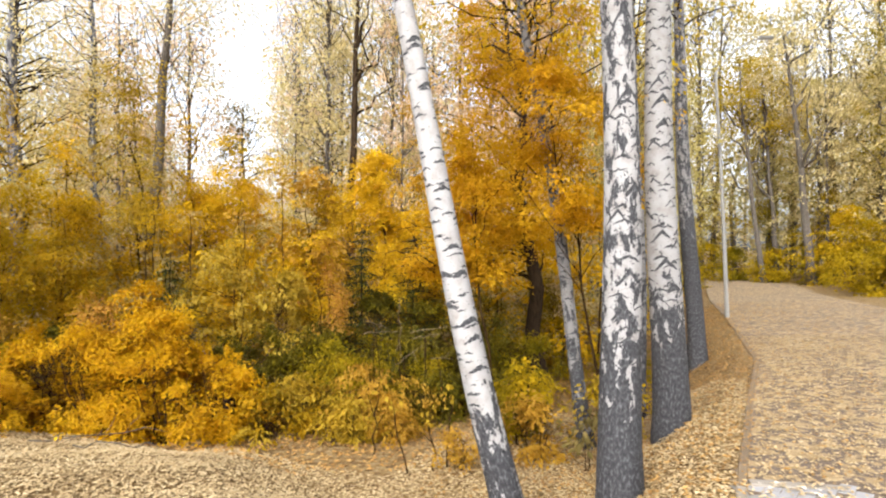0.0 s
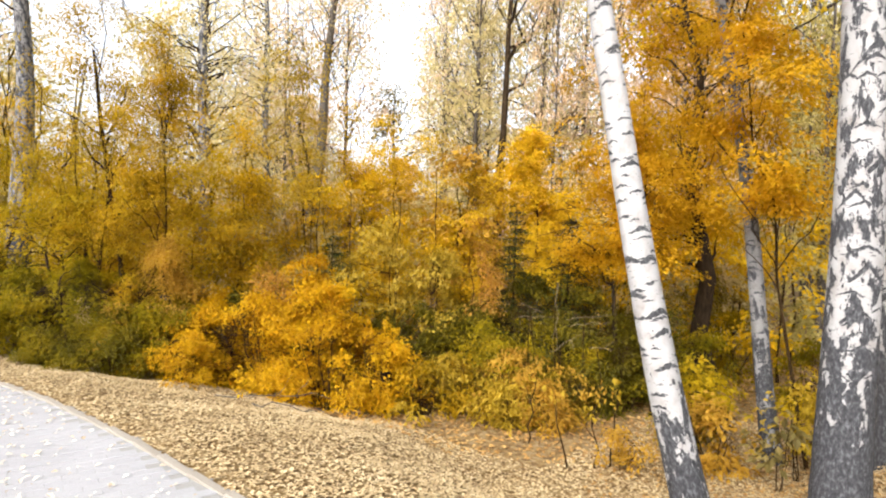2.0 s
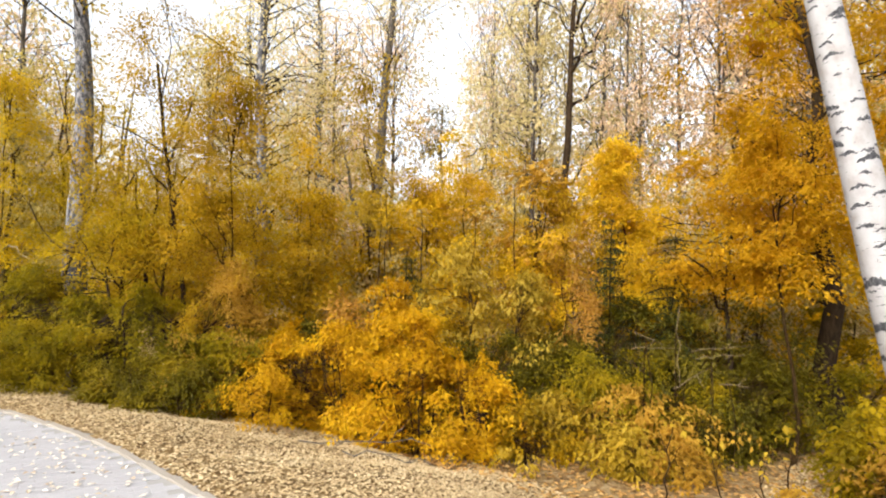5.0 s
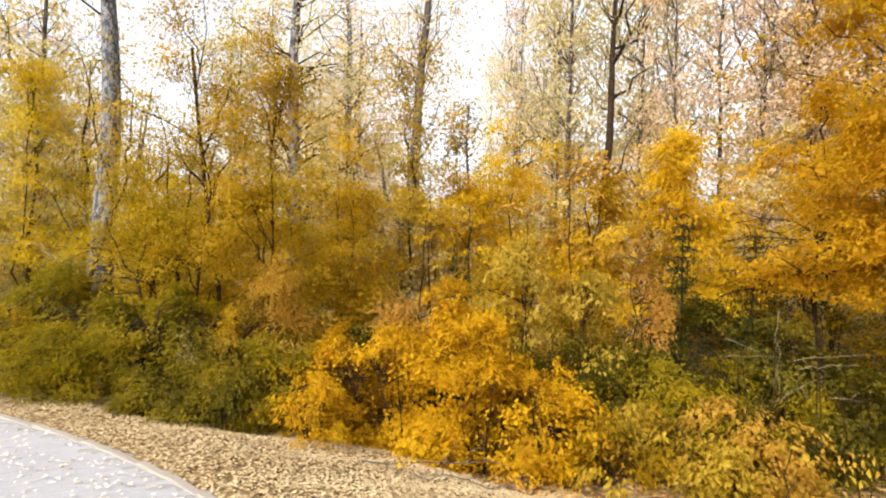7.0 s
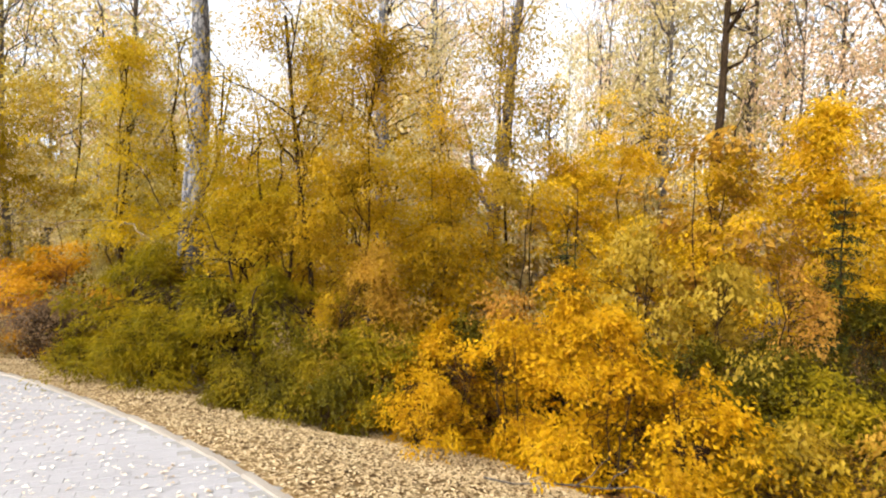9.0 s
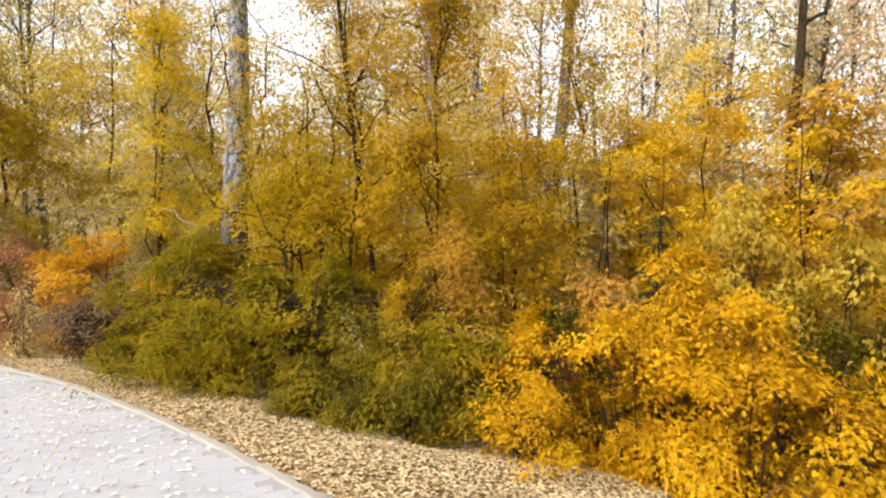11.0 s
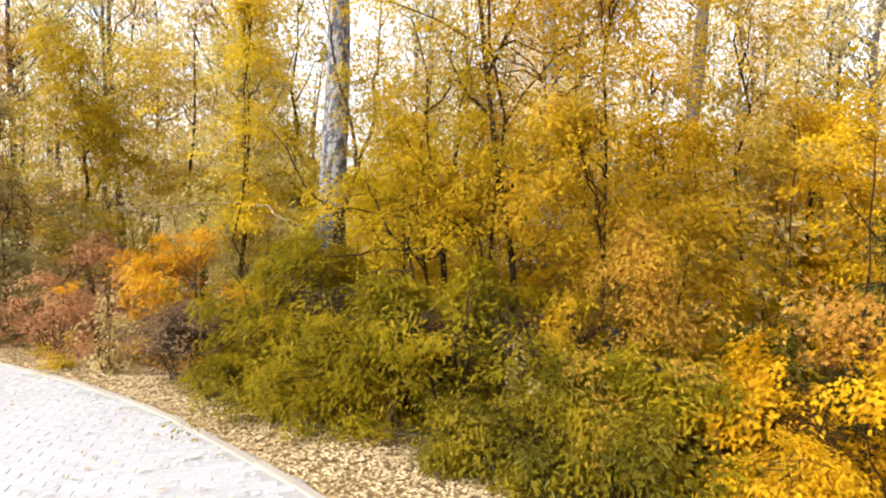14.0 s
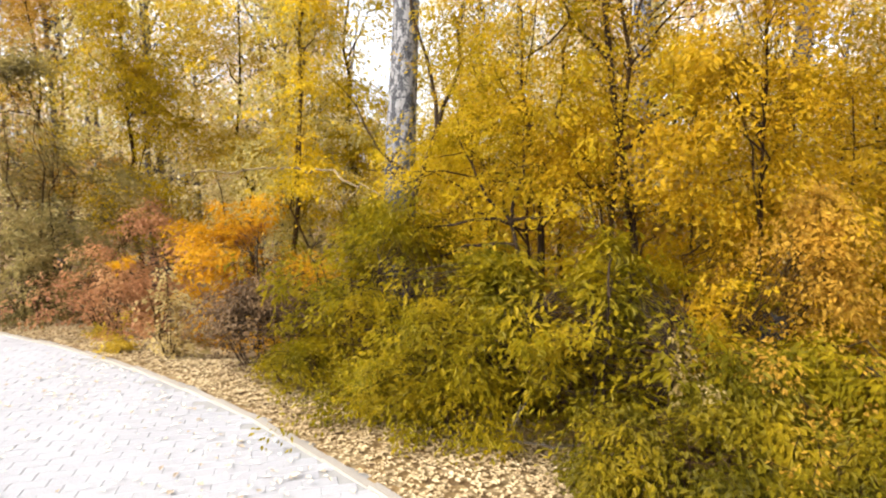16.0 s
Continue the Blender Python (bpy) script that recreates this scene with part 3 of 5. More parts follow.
# golden shrubs
for i, (x, y, h, rx, label) in enumerate([(-5.95, 8.3, 1.25, 0.8, "golden-yellow shrub spilling over the leafy verge"), (-5.0, 8.25, 1.45, 0.9, "dense golden-yellow shrub over the leafy verge"),
                                          (-4.05, 8.35, 1.6, 0.95, "dense golden-yellow shrub over the leafy verge"), (-3.3, 8.5, 1.35, 0.6, "thinner golden shrub with dark bare stems at its foot"),
                                          (-4.6, 9.0, 2.05, 0.75, "taller golden shrub rising behind the others"), (-6.6, 8.55, 0.85, 0.5, "small yellow shrub among the olive ones")]):
    plant("golden_shrub", label, "shrub", x, y, h, rx, 0.14, GOLD, stems=7, r0=0.018, n=int(230 * rx * h / 1.4), per=48, spread=0.15, leaf=0.066, seed=21 + i, group="golden shrubs", wide=0.6, flat=0.4)
# low shrubs by the verge
plant("low_shrub", "low straw-yellow shrub with large limp leaves", "shrub", -2.15, 8.65, 0.95, 0.75, 0.1, STRAW, stems=6, r0=0.012, n=70, per=22, spread=0.13, leaf=0.09, seed=31, pitch=0.7)
plant("low_shrub", "low shrub with peach and straw leaves", "shrub", -1.2, 8.95, 1.0, 0.7, 0.15, COPPER, stems=6, r0=0.012, n=55, per=22, spread=0.13, leaf=0.09, seed=32, pitch=0.7)
plant("green_shrub", "rounded yellow-green shrub in the shade", "shrub", -1.75, 9.9, 1.4, 0.95, 0.2, GREEN, stems=6, r0=0.016, n=120, per=40, spread=0.16, leaf=0.07, seed=33)
plant("green_shrub", "rounded yellow-green shrub in the shade", "shrub", -0.5, 9.9, 1.15, 0.9, 0.2, GREEN, stems=6, r0=0.016, n=100, per=40, spread=0.16, leaf=0.07, seed=34)
for i, (x, y, h, rx, mat) in enumerate([(-5.75, 7.3, 0.75, 0.55, GOLD), (-6.75, 7.1, 0.7, 0.5, HOLLOW_GREEN), (-7.45, 7.1, 0.7, 0.5, HOLLOW_GREEN), (-9.0, 6.95, 0.55, 0.4, GREEN), (-7.95, 7.0, 0.6, 0.4, HOLLOW_GREEN), (-9.4, 7.05, 0.9, 0.6, GREEN), (-10.3, 7.4, 0.9, 0.6, GREEN), (-11.0, 7.5, 0.6, 0.45, GREEN), (-10.7, 6.98, 0.42, 0.4, GREEN), (-9.8, 6.85, 0.45, 0.4, GREEN)]):
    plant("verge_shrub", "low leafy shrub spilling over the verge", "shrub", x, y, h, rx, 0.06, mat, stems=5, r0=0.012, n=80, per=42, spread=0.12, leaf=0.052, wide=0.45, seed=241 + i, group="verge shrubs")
# shrubs added to darken the shaded hollow, shade in their leaf colour
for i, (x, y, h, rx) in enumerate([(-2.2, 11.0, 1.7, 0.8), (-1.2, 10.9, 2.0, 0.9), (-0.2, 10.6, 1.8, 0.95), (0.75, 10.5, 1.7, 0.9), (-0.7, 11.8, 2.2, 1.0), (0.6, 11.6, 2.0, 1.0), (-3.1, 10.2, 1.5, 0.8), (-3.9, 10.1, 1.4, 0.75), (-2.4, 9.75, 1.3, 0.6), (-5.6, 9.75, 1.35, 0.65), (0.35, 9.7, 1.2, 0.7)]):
    plant("shade_shrub", "green shrub, the deep shade of the maples put into its leaf colour", "shrub", x, y, h, rx, 0.05, SHADE_GREEN, stems=6, r0=0.018, n=120, per=42, spread=0.17, leaf=0.075, seed=301 + i, group="dark shrubs")
for i, (x, y, h, rx, mat, label) in enumerate([(-2.55, 8.45, 0.75, 0.5, TAWNY, "low tawny-green shrub at the verge"), (-1.35, 8.4, 0.62, 0.5, STRAW, "low straw-yellow shrub with large limp leaves"), (-0.75, 8.5, 0.6, 0.45, COPPER, "low peach-leaved shrub at the verge"),
                                              (-1.95, 9.2, 0.8, 0.6, TAWNY, "low tawny-green shrub at the verge"), (-0.45, 9.2, 0.75, 0.55, STRAW, "low straw-yellow shrub with large limp leaves")]):
    plant("low_shrub", label, "shrub", x, y, h, rx, 0.05, mat, stems=6, r0=0.01, n=75, per=20, spread=0.13, leaf=0.085, seed=321 + i, pitch=0.4, group="low shrubs")
# maple beside the birches
maple = plant("maple_tree", "amber maple with a dark slim trunk", "tree", 2.05, 11.75, 8.2, 1.7, 3.0, AMBER, BARK, 1, 0.2, n=270, per=55, spread=0.26, leaf=0.09, lean=(-0.1, 0.0), limbs=10, seed=41, widest=0.5)
for i in range(9):
    r = np.random.default_rng(600 + i)
    z = 2.0 + 0.13 * i + r.uniform(0, 0.1)
    tip = np.array([-0.1 * z - r.uniform(1.4, 2.9), r.uniform(-1.3, 0.2), z + r.uniform(-0.1, 0.45)])
    p = bend(np.array([-0.1 * z, 0, z]), tip, r, 0.03, 8, 0.02)
    bough = part("bough", mesh_of("bough", *tube(p, np.linspace(0.024, 0.006, 8), 5), BARK, smooth=True), maple, "dark bare lower bough")
    for k0 in (3, 4, 5, 6):
        part("twig", mesh_of("twig", *tube(bend(p[k0], p[k0] + r.normal(0, 0.22, 3) + [-0.3, 0, 0.03], r, 0, 4, 0.04), np.linspace(0.009, 0.004, 4), 4), BARK), bough)
plant("maple_sapling", "thin amber maple sapling between the birches", "tree", 2.3, 7.7, 6.4, 0.85, 3.0, AMBER, TWIG, 1, 0.022, n=200, per=50, spread=0.2, leaf=0.07, limbs=10, seed=43, widest=0.4, lean=(-0.2, -0.06))
plant("maple_sapling", "amber maple sapling behind the leaning birch", "tree", 0.75, 9.4, 4.9, 0.8, 2.2, AMBER, TWIG, 1, 0.03, n=170, per=50, spread=0.22, leaf=0.075, limbs=8, seed=44, widest=0.4, lean=(-0.06, 0.0))
plant("maple_tree", "golden young maple with spreading layers", "tree", 0.2, 11.0, 4.6, 1.45, 2.35, AMBER, BARK, 1, 0.06, n=210, per=50, spread=0.26, leaf=0.085, lean=(0.02, 0.0), limbs=10, seed=42, widest=0.35)
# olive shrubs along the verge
for i, (x, y, h, rx, mat) in enumerate([(-6.7, 8.2, 1.3, 0.8, GREEN), (-7.3, 7.7, 0.95, 0.75, HOLLOW_GREEN), (-8.35, 7.95, 1.55, 1.0, GREEN), (-9.3, 7.85, 1.4, 1.05, GREEN), (-10.2, 8.0, 1.75, 1.05, GREEN), (-11.1, 8.3, 1.75, 0.9, GREEN)]):
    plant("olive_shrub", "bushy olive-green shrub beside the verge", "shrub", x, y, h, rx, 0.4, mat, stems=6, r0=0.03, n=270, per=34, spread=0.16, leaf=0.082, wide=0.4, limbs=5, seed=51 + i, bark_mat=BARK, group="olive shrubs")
# dark row added so that the gaps behind the stems read as shade
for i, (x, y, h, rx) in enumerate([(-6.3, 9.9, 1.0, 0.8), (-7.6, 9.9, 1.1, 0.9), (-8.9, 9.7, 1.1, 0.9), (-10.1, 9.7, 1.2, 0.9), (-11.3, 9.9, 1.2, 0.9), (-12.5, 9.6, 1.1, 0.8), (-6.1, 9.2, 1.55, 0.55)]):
    plant("shade_shrub", "undergrowth behind the olive shrubs, leaf colour darkened for shade", "shrub", x, y, h, rx, 0.05, SHADE_GREEN, stems=6, r0=0.018, n=90, per=34, spread=0.19, leaf=0.085, seed=341 + i, group="dark shrubs")
# far end of the verge
plant("orange_maple", "small orange-leaved maple leaning over the verge", "tree", -13.45, 8.65, 2.05, 1.3, 0.2, ORANGE, BARK, 2, 0.035, n=200, per=42, spread=0.17, leaf=0.08, limbs=9, seed=61)
# twiggy shrub made dense and dark to give the shade beneath the maple
plant("twiggy_shrub", "half-bare brown twiggy shrub, darkened for the shade under the maple", "shrub", -11.8, 7.45, 0.85, 0.95, 0.06, DARK_BROWN, BARK, 9, 0.009, n=300, per=28, spread=0.15, leaf=0.055, seed=62, bare=0.15)
plant("red_shrub", "rusty red shrub with thin leaves", "shrub", -15.6, 8.4, 1.95, 0.85, 0.2, RUST, TWIG, 7, 0.016, n=150, per=40, spread=0.2, leaf=0.07, seed=63)
plant("pale_shrub", "low pale straw-leaved shrub at the kerb", "shrub", -12.75, 6.98, 0.85, 0.34, 0.08, WHITE_STRAW, TWIG, 8, 0.008, n=50, per=20, spread=0.13, leaf=0.07, seed=64)
plant("grey_green_shrub", "dull grey-green bushy shrub in shade", "shrub", -17.2, 7.3, 3.6, 1.5, 0.1, GREY_GREEN, TWIG, 7, 0.025, n=270, per=44, spread=0.28, leaf=0.09, seed=65)
plant("twiggy_shrub", "tall dark brown twiggy shrub far along the verge", "shrub", -23.6, 8.6, 4.6, 1.2, 0.6, DARK_BROWN, BARK, 7, 0.03, n=160, per=28, spread=0.3, leaf=0.1, seed=68, bare=0.15)
plant("grey_green_shrub", "dull grey-green bushy shrub in shade", "shrub", -20.6, 6.6, 4.2, 1.8, 0.2, GREY_GREEN, TWIG, 7, 0.025, n=220, per=40, spread=0.3, leaf=0.09, seed=66)
plant("copper_shrub", "copper and peach coloured sapling", "shrub", -7.0, 8.5, 2.0, 0.8, 0.6, COPPER, TWIG, 3, 0.02, n=150, per=60, spread=0.17, leaf=0.048, limbs=9, seed=67)
plant("copper_shrub", "tawny sapling with copper-tinged leaves", "shrub", -7.65, 8.75, 2.1, 0.6, 1.1, TAWNY, TWIG, 2, 0.018, n=70, per=50, spread=0.17, leaf=0.052, limbs=8, seed=467)
plant("copper_shrub", "small peach-red sapling behind the golden shrub", "shrub", -5.4, 9.15, 2.2, 0.42, 1.5, PEACH, TWIG, 2, 0.018, n=30, per=36, spread=0.15, leaf=0.07, limbs=9, seed=68)
plant("copper_shrub", "reddish sapling in the shade", "shrub", -2.1, 10.6, 2.75, 0.5, 1.4, PEACH, TWIG, 2, 0.02, n=34, per=34, spread=0.17, leaf=0.07, limbs=9, seed=69)
# slender trees in the front rank
plant("slender_tree", "slender tree with a tawny olive crown", "tree", -7.45, 8.9, 5.6, 0.85, 1.7, TAWNY, TWIG, 1, 0.032, n=190, per=60, spread=0.22, leaf=0.058, limbs=9, seed=71, widest=0.55)
plant("slender_tree", "slender many-branched tree, olive and yellow", "tree", -9.45, 8.6, 4.3, 1.2, 1.6, OLIVE, TWIG, 1, 0.036, n=190, per=56, spread=0.24, leaf=0.056, limbs=9, seed=72, lean=(0.02, 0.03), widest=0.5)
plant("slender_tree", "slender tree with thin crooked branches", "tree", -10.15, 9.5, 4.7, 0.75, 1.8, TAWNY, TWIG, 1, 0.036, n=110, per=50, spread=0.26, leaf=0.056, limbs=9, seed=73, lean=(-0.05, 0.0), widest=0.6)
plant("slender_tree", "slender tree with an olive crown", "tree", -8.5, 8.7, 7.0, 1.1, 2.2, TAWNY, TWIG, 1, 0.036, n=270, per=56, spread=0.26, leaf=0.056, limbs=9, seed=74, lean=(-0.03, 0.0), widest=0.6)
plant("slender_tree", "leafy yellow-green tree behind the orange maple", "tree", -15.1, 11.0, 7.4, 1.5, 1.5, HAZEL_CROWN, TWIG, 1, 0.06, n=230, per=44, spread=0.34, leaf=0.085, limbs=9, seed=271, widest=0.5, pitch=0.5)
plant("slender_tree", "leafy olive tree over the red shrub", "tree", -18.4, 9.6, 6.6, 1.6, 1.6, OLIVE, TWIG, 1, 0.06, n=340, per=44, spread=0.34, leaf=0.085, limbs=9, seed=272, widest=0.5, pitch=0.5)
plant("slender_tree", "tall tree with fading orange leaves", "tree", -24.5, 10.4, 9.0, 2.3, 2.4, COPPER, TWIG, 1, 0.06, n=280, per=40, spread=0.36, leaf=0.09, limbs=9, seed=273, widest=0.6, pitch=0.5)
plant("slender_tree", "tall yellow-green tree over the verge", "tree", -15.2, 12.4, 8.0, 1.9, 2.2, OLIVE, TWIG, 1, 0.07, n=320, per=40, spread=0.36, leaf=0.09, limbs=9, seed=75, widest=0.6)
plant("slender_tree", "tall straw-leaved tree above the red shrub", "tree", -17.6, 11.6, 7.6, 1.7, 3.4, STRAW, TWIG, 1, 0.06, n=280, per=40, spread=0.36, leaf=0.09, limbs=9, seed=76, widest=0.5)
for i, (x, y, h, rx, z0, mat, label) in enumerate([(-6.6, 12.3, 7.2, 0.9, 2.6, STRAW, "thin-stemmed tree with fading straw leaves"), (-5.9, 13.4, 5.6, 1.0, 1.4, YELLOW, "thin-stemmed yellow tree in the wood"), (-7.6, 11.6, 5.2, 0.85, 1.6, YELLOW, "thin-stemmed yellow tree in the wood"), (-13.9, 9.9, 6.6, 1.2, 2.6, MIXED, "thin-stemmed yellow-green tree by the verge"),
                                                  (-6.9, 10.4, 3.7, 1.0, 1.2, TAWNY, "young tawny-green tree with low layered boughs"), (-8.3, 10.7, 4.1, 1.2, 1.1, MIXED, "young yellow-green tree with low layered boughs"), (-9.8, 10.6, 4.0, 1.2, 1.1, TAWNY, "young tawny-green tree with low layered boughs"),
                                                  (-11.4, 10.9, 4.4, 1.2, 1.2, MIXED, "young yellow-green tree with low layered boughs"), (-12.3, 11.6, 3.6, 1.0, 0.9, OLIVE, "young dull olive tree with low layered boughs"), (-8.9, 12.2, 5.4, 1.3, 1.6, MIXED, "young yellow-green tree with low layered boughs")]):
    plant("slender_tree", label, "tree", x, y, h, rx, z0, mat, TWIG, 1, 0.035, n=170, per=38, spread=0.27, leaf=0.08, limbs=8, seed=361 + i, widest=0.5)
plant("yellow_tree", "bright yellow young maple", "tree", -5.7, 13.7, 4.9, 1.5, 0.9, YELLOW, TWIG, 1, 0.045, n=270, per=56, spread=0.25, leaf=0.075, limbs=9, seed=478)
plant("yellow_tree", "bright yellow young maple", "tree", -4.6, 13.0, 5.2, 1.6, 0.9, YELLOW, TWIG, 1, 0.045, n=340, per=58, spread=0.25, leaf=0.07, limbs=9, seed=77)
plant("yellow_tree", "bright yellow young maple", "tree", -1.4, 13.0, 5.2, 1.75, 1.3, YELLOW, TWIG, 1, 0.05, n=380, per=52, spread=0.25, leaf=0.085, limbs=9, seed=480, widest=0.3)
plant("yellow_tree", "low yellow young maple with broad layers", "tree", -0.6, 13.6, 4.2, 1.6, 1.2, YELLOW, TWIG, 1, 0.04, n=220, per=50, spread=0.25, leaf=0.08, limbs=8, seed=481, widest=0.35)
plant("yellow_tree", "tawny yellow young maple between brighter ones", "tree", -3.1, 13.2, 4.6, 1.2, 1.4, TAWNY, TWIG, 1, 0.045, n=190, per=52, spread=0.25, leaf=0.075, limbs=8, seed=477)
plant("pale_sapling", "sapling with pale straw-yellow leaves", "tree", -4.1, 10.9, 3.0, 0.85, 1.3, PALE_STRAW, TWIG, 2, 0.02, n=75, per=22, spread=0.2, leaf=0.099, limbs=9, seed=79, pitch=0.7)
plant("pale_sapling", "sapling with pale straw-yellow leaves", "tree", -3.0, 10.7, 2.7, 0.8, 1.3, PALE_STRAW, TWIG, 2, 0.02, n=68, per=22, spread=0.2, leaf=0.099, limbs=9, seed=80, pitch=0.7)
# undergrowth between the birches
plant("low_shrub", "small yellow and orange leaved shrub among the birches", "shrub", 1.2, 7.45, 1.0, 0.42, 0.08, COPPER, TWIG, 5, 0.01, n=50, per=22, spread=0.13, leaf=0.09, seed=381)
plant("low_shrub", "small yellow-green shrub among the birches", "shrub", 1.05, 7.9, 1.05, 0.42, 0.2, OLIVE, TWIG, 5, 0.01, n=50, per=22, spread=0.13, leaf=0.09, seed=382)
plant("pale_weed", "pale green weed with broad leaves beside a birch", "weed", 1.72, 6.85, 0.95, 0.2, 0.35, GREY_GREEN, TWIG, 3, 0.008, n=14, per=9, spread=0.1, leaf=0.12, seed=383, pitch=0.5)
plant("low_shrub", "small yellow-green shrub among the birches", "shrub", 1.1, 8.4, 0.5, 0.4, 0.1, GREEN, TWIG, 5, 0.01, n=45, per=26, spread=0.12, leaf=0.075, seed=81)
plant("low_shrub", "small yellow shrub with large leaves among the birches", "shrub", 2.5, 7.85, 0.8, 0.45, 0.15, MIXED, TWIG, 5, 0.01, n=36, per=20, spread=0.12, leaf=0.095, seed=82)
plant("low_shrub", "sparse straw-leaved shoots beside a birch", "shrub", 2.05, 7.2, 1.15, 0.35, 0.2, STRAW, TWIG, 3, 0.01, n=24, per=16, spread=0.1, leaf=0.09, seed=83)


def spruce(label, x, y, h, rx, seed):
    """A young spruce: tiers of drooping boughs."""
    r = np.random.default_rng(seed)
    top = holder("young_spruce", x, y, label, "tree", "young spruces")
    part("trunk", mesh_of("stem", *tube(bend(np.zeros(3), np.array([0, 0, h]), r, 0, 6, 0.01), np.linspace(0.035, 0.006, 6), 6), BARK, smooth=True), top)
    twigs, spray = Heap(), []
    for z in np.arange(0.35, h, 0.16):
        for i in range(6):
            a, ln = r.uniform(0, 2 * np.pi), rx * (1 - z / h) ** 0.8 * r.uniform(0.7, 1.1) + 0.08
            p0, p1 = np.array([0, 0, z]), np.array([ln * math.cos(a), ln * math.sin(a), z - 0.22 * ln])
            twigs.add(*tube(bend(p0, p1, r, 0.08, 4, 0.03), np.linspace(0.008, 0.003, 4), 3))
            m = int(130 * ln)
            spray.append(p0 + (p1 - p0) * r.uniform(0.1, 1.05, (m, 1)) + r.normal(0, 1, (m, 3)) * [0.07, 0.07, 0.03])
    tagged(part("branching", twigs.mesh("twigs", BARK), top), kind="stuff")
    part("crown", mesh_of("leaves", *leaves(np.concatenate(spray), 0.075, r, wide=0.22, droop=0.35), FIR), top)


spruce("dark young spruce in the undergrowth", -1.55, 11.0, 3.4, 0.9, 91)
spruce("dark young spruce in the undergrowth", -0.55, 11.1, 3.2, 1.0, 93)
spruce("dark young spruce behind the peach-red sapling", -5.05, 10.6, 2.9, 0.8, 92)

# ---- big trunks and the wood behind ----
def trunk_tree(label, x, y, h, r0, lean, mat, crown, seed, crown_from, n=150, per=60, rx=2.4, leaf=0.085, name="tall_tree", limbs=5, limb_from=5):
    """A tall forest tree: trunk, limbs and a loose high crown."""
    r = np.random.default_rng(seed)
    top = holder(name, x, y, label, "tree", "tall trees")
    t = np.linspace(0, 1, 14)
    p = np.stack([lean[0] * h * t, lean[1] * h * t, h * t - 0.1], 1)
    p[1:, :2] += np.cumsum(r.normal(0, 0.035, (13, 2)), 0)
    part("trunk", mesh_of("stem", *tube(p, r0 * (1 - 0.8 * t) * (1 + 0.4 * np.exp(-t * 30)), 10), mat, smooth=True), top)
    tips = [p[-1]]
    for i in range(limbs):
        k0 = r.integers(limb_from, 12)
        a = r.uniform(0, 2 * np.pi)
        q1 = p[k0] + np.array([math.cos(a) * rx * 0.7, math.sin(a) * rx * 0.7, rx * r.uniform(0.6, 1.4)])
        pts = bend(p[k0], q1, r, -0.08, 6, 0.04)
        part("limb", mesh_of("limb", *tube(pts, np.linspace(r0 * 0.36, 0.012, 6), 6), mat, smooth=True), top)
        tips += [pts[-1], pts[3]]
    twigs, spray = Heap(), []
    for i in range(n):
        zc = crown_from + (h - crown_from) * r.uniform(0, 1) ** 0.8
        a, out = r.uniform(0, 2 * np.pi), rx * math.sqrt(r.uniform(0.02, 1)) * (1.05 - 0.55 * (zc - crown_from) / (h - crown_from))
        f = zc / h
        c = np.array([lean[0] * zc + out * math.cos(a), lean[1] * zc + out * math.sin(a), zc])
        root = p[int(np.clip(f * 13 - 1, 1, 12))] if r.uniform() < 0.6 else tips[r.integers(len(tips))]
        if np.linalg.norm(c - root) < rx * 1.3:
            twigs.add(*tube(bend(root, c, r, 0.05, 4, 0.06), np.linspace(0.012, 0.004, 4), 3))
        spray.append((c, c - root))
    tagged(part("branching", twigs.mesh("twigs", BARK), top), kind="stuff")
    part("crown", mesh_of("leaves", *plates([c for c, o in spray], [o for c, o in spray], per, 0.9, leaf, r, 0.6, 0.3, 0.4, 0.35, 0.12), crown), top)
    return top


leaning_tree = trunk_tree("tall dark-trunked tree leaning slightly", -8.2, 15.2, 13.0, 0.2, (0.10, 0.0), GREY_BARK, PALE_CROWN, 101, 7.5, 90, limbs=1, limb_from=10)
part("limb", mesh_of("limb", *tube(np.array([(0.37, 0, 3.7), (0.12, -0.1, 4.05), (-0.12, -0.12, 4.6), (-0.2, -0.15, 5.3), (-0.42, -0.2, 6.0)]), np.array([0.085, 0.07, 0.055, 0.035, 0.015]), 7), GREY_BARK, smooth=True), leaning_tree)
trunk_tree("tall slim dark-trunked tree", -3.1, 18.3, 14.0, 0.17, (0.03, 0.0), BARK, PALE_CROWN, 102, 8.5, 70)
# grey of these trunks: white bark toned down for shade
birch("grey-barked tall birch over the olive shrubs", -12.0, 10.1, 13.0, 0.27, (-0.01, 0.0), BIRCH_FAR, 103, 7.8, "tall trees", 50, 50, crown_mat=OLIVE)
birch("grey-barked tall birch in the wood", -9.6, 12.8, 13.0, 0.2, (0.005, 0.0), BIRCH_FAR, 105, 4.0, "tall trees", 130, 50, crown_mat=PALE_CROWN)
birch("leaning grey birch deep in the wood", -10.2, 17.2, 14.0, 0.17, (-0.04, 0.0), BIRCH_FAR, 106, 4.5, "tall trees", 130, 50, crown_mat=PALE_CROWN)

trunk_tree("distant dark-topped pine in a gap of the wood", -9.4, 26.4, 10.3, 0.13, (0.0, 0.0), GREY_BARK, GREY_GREEN, 108, 7.4, 60, 30, 0.95, 0.13)

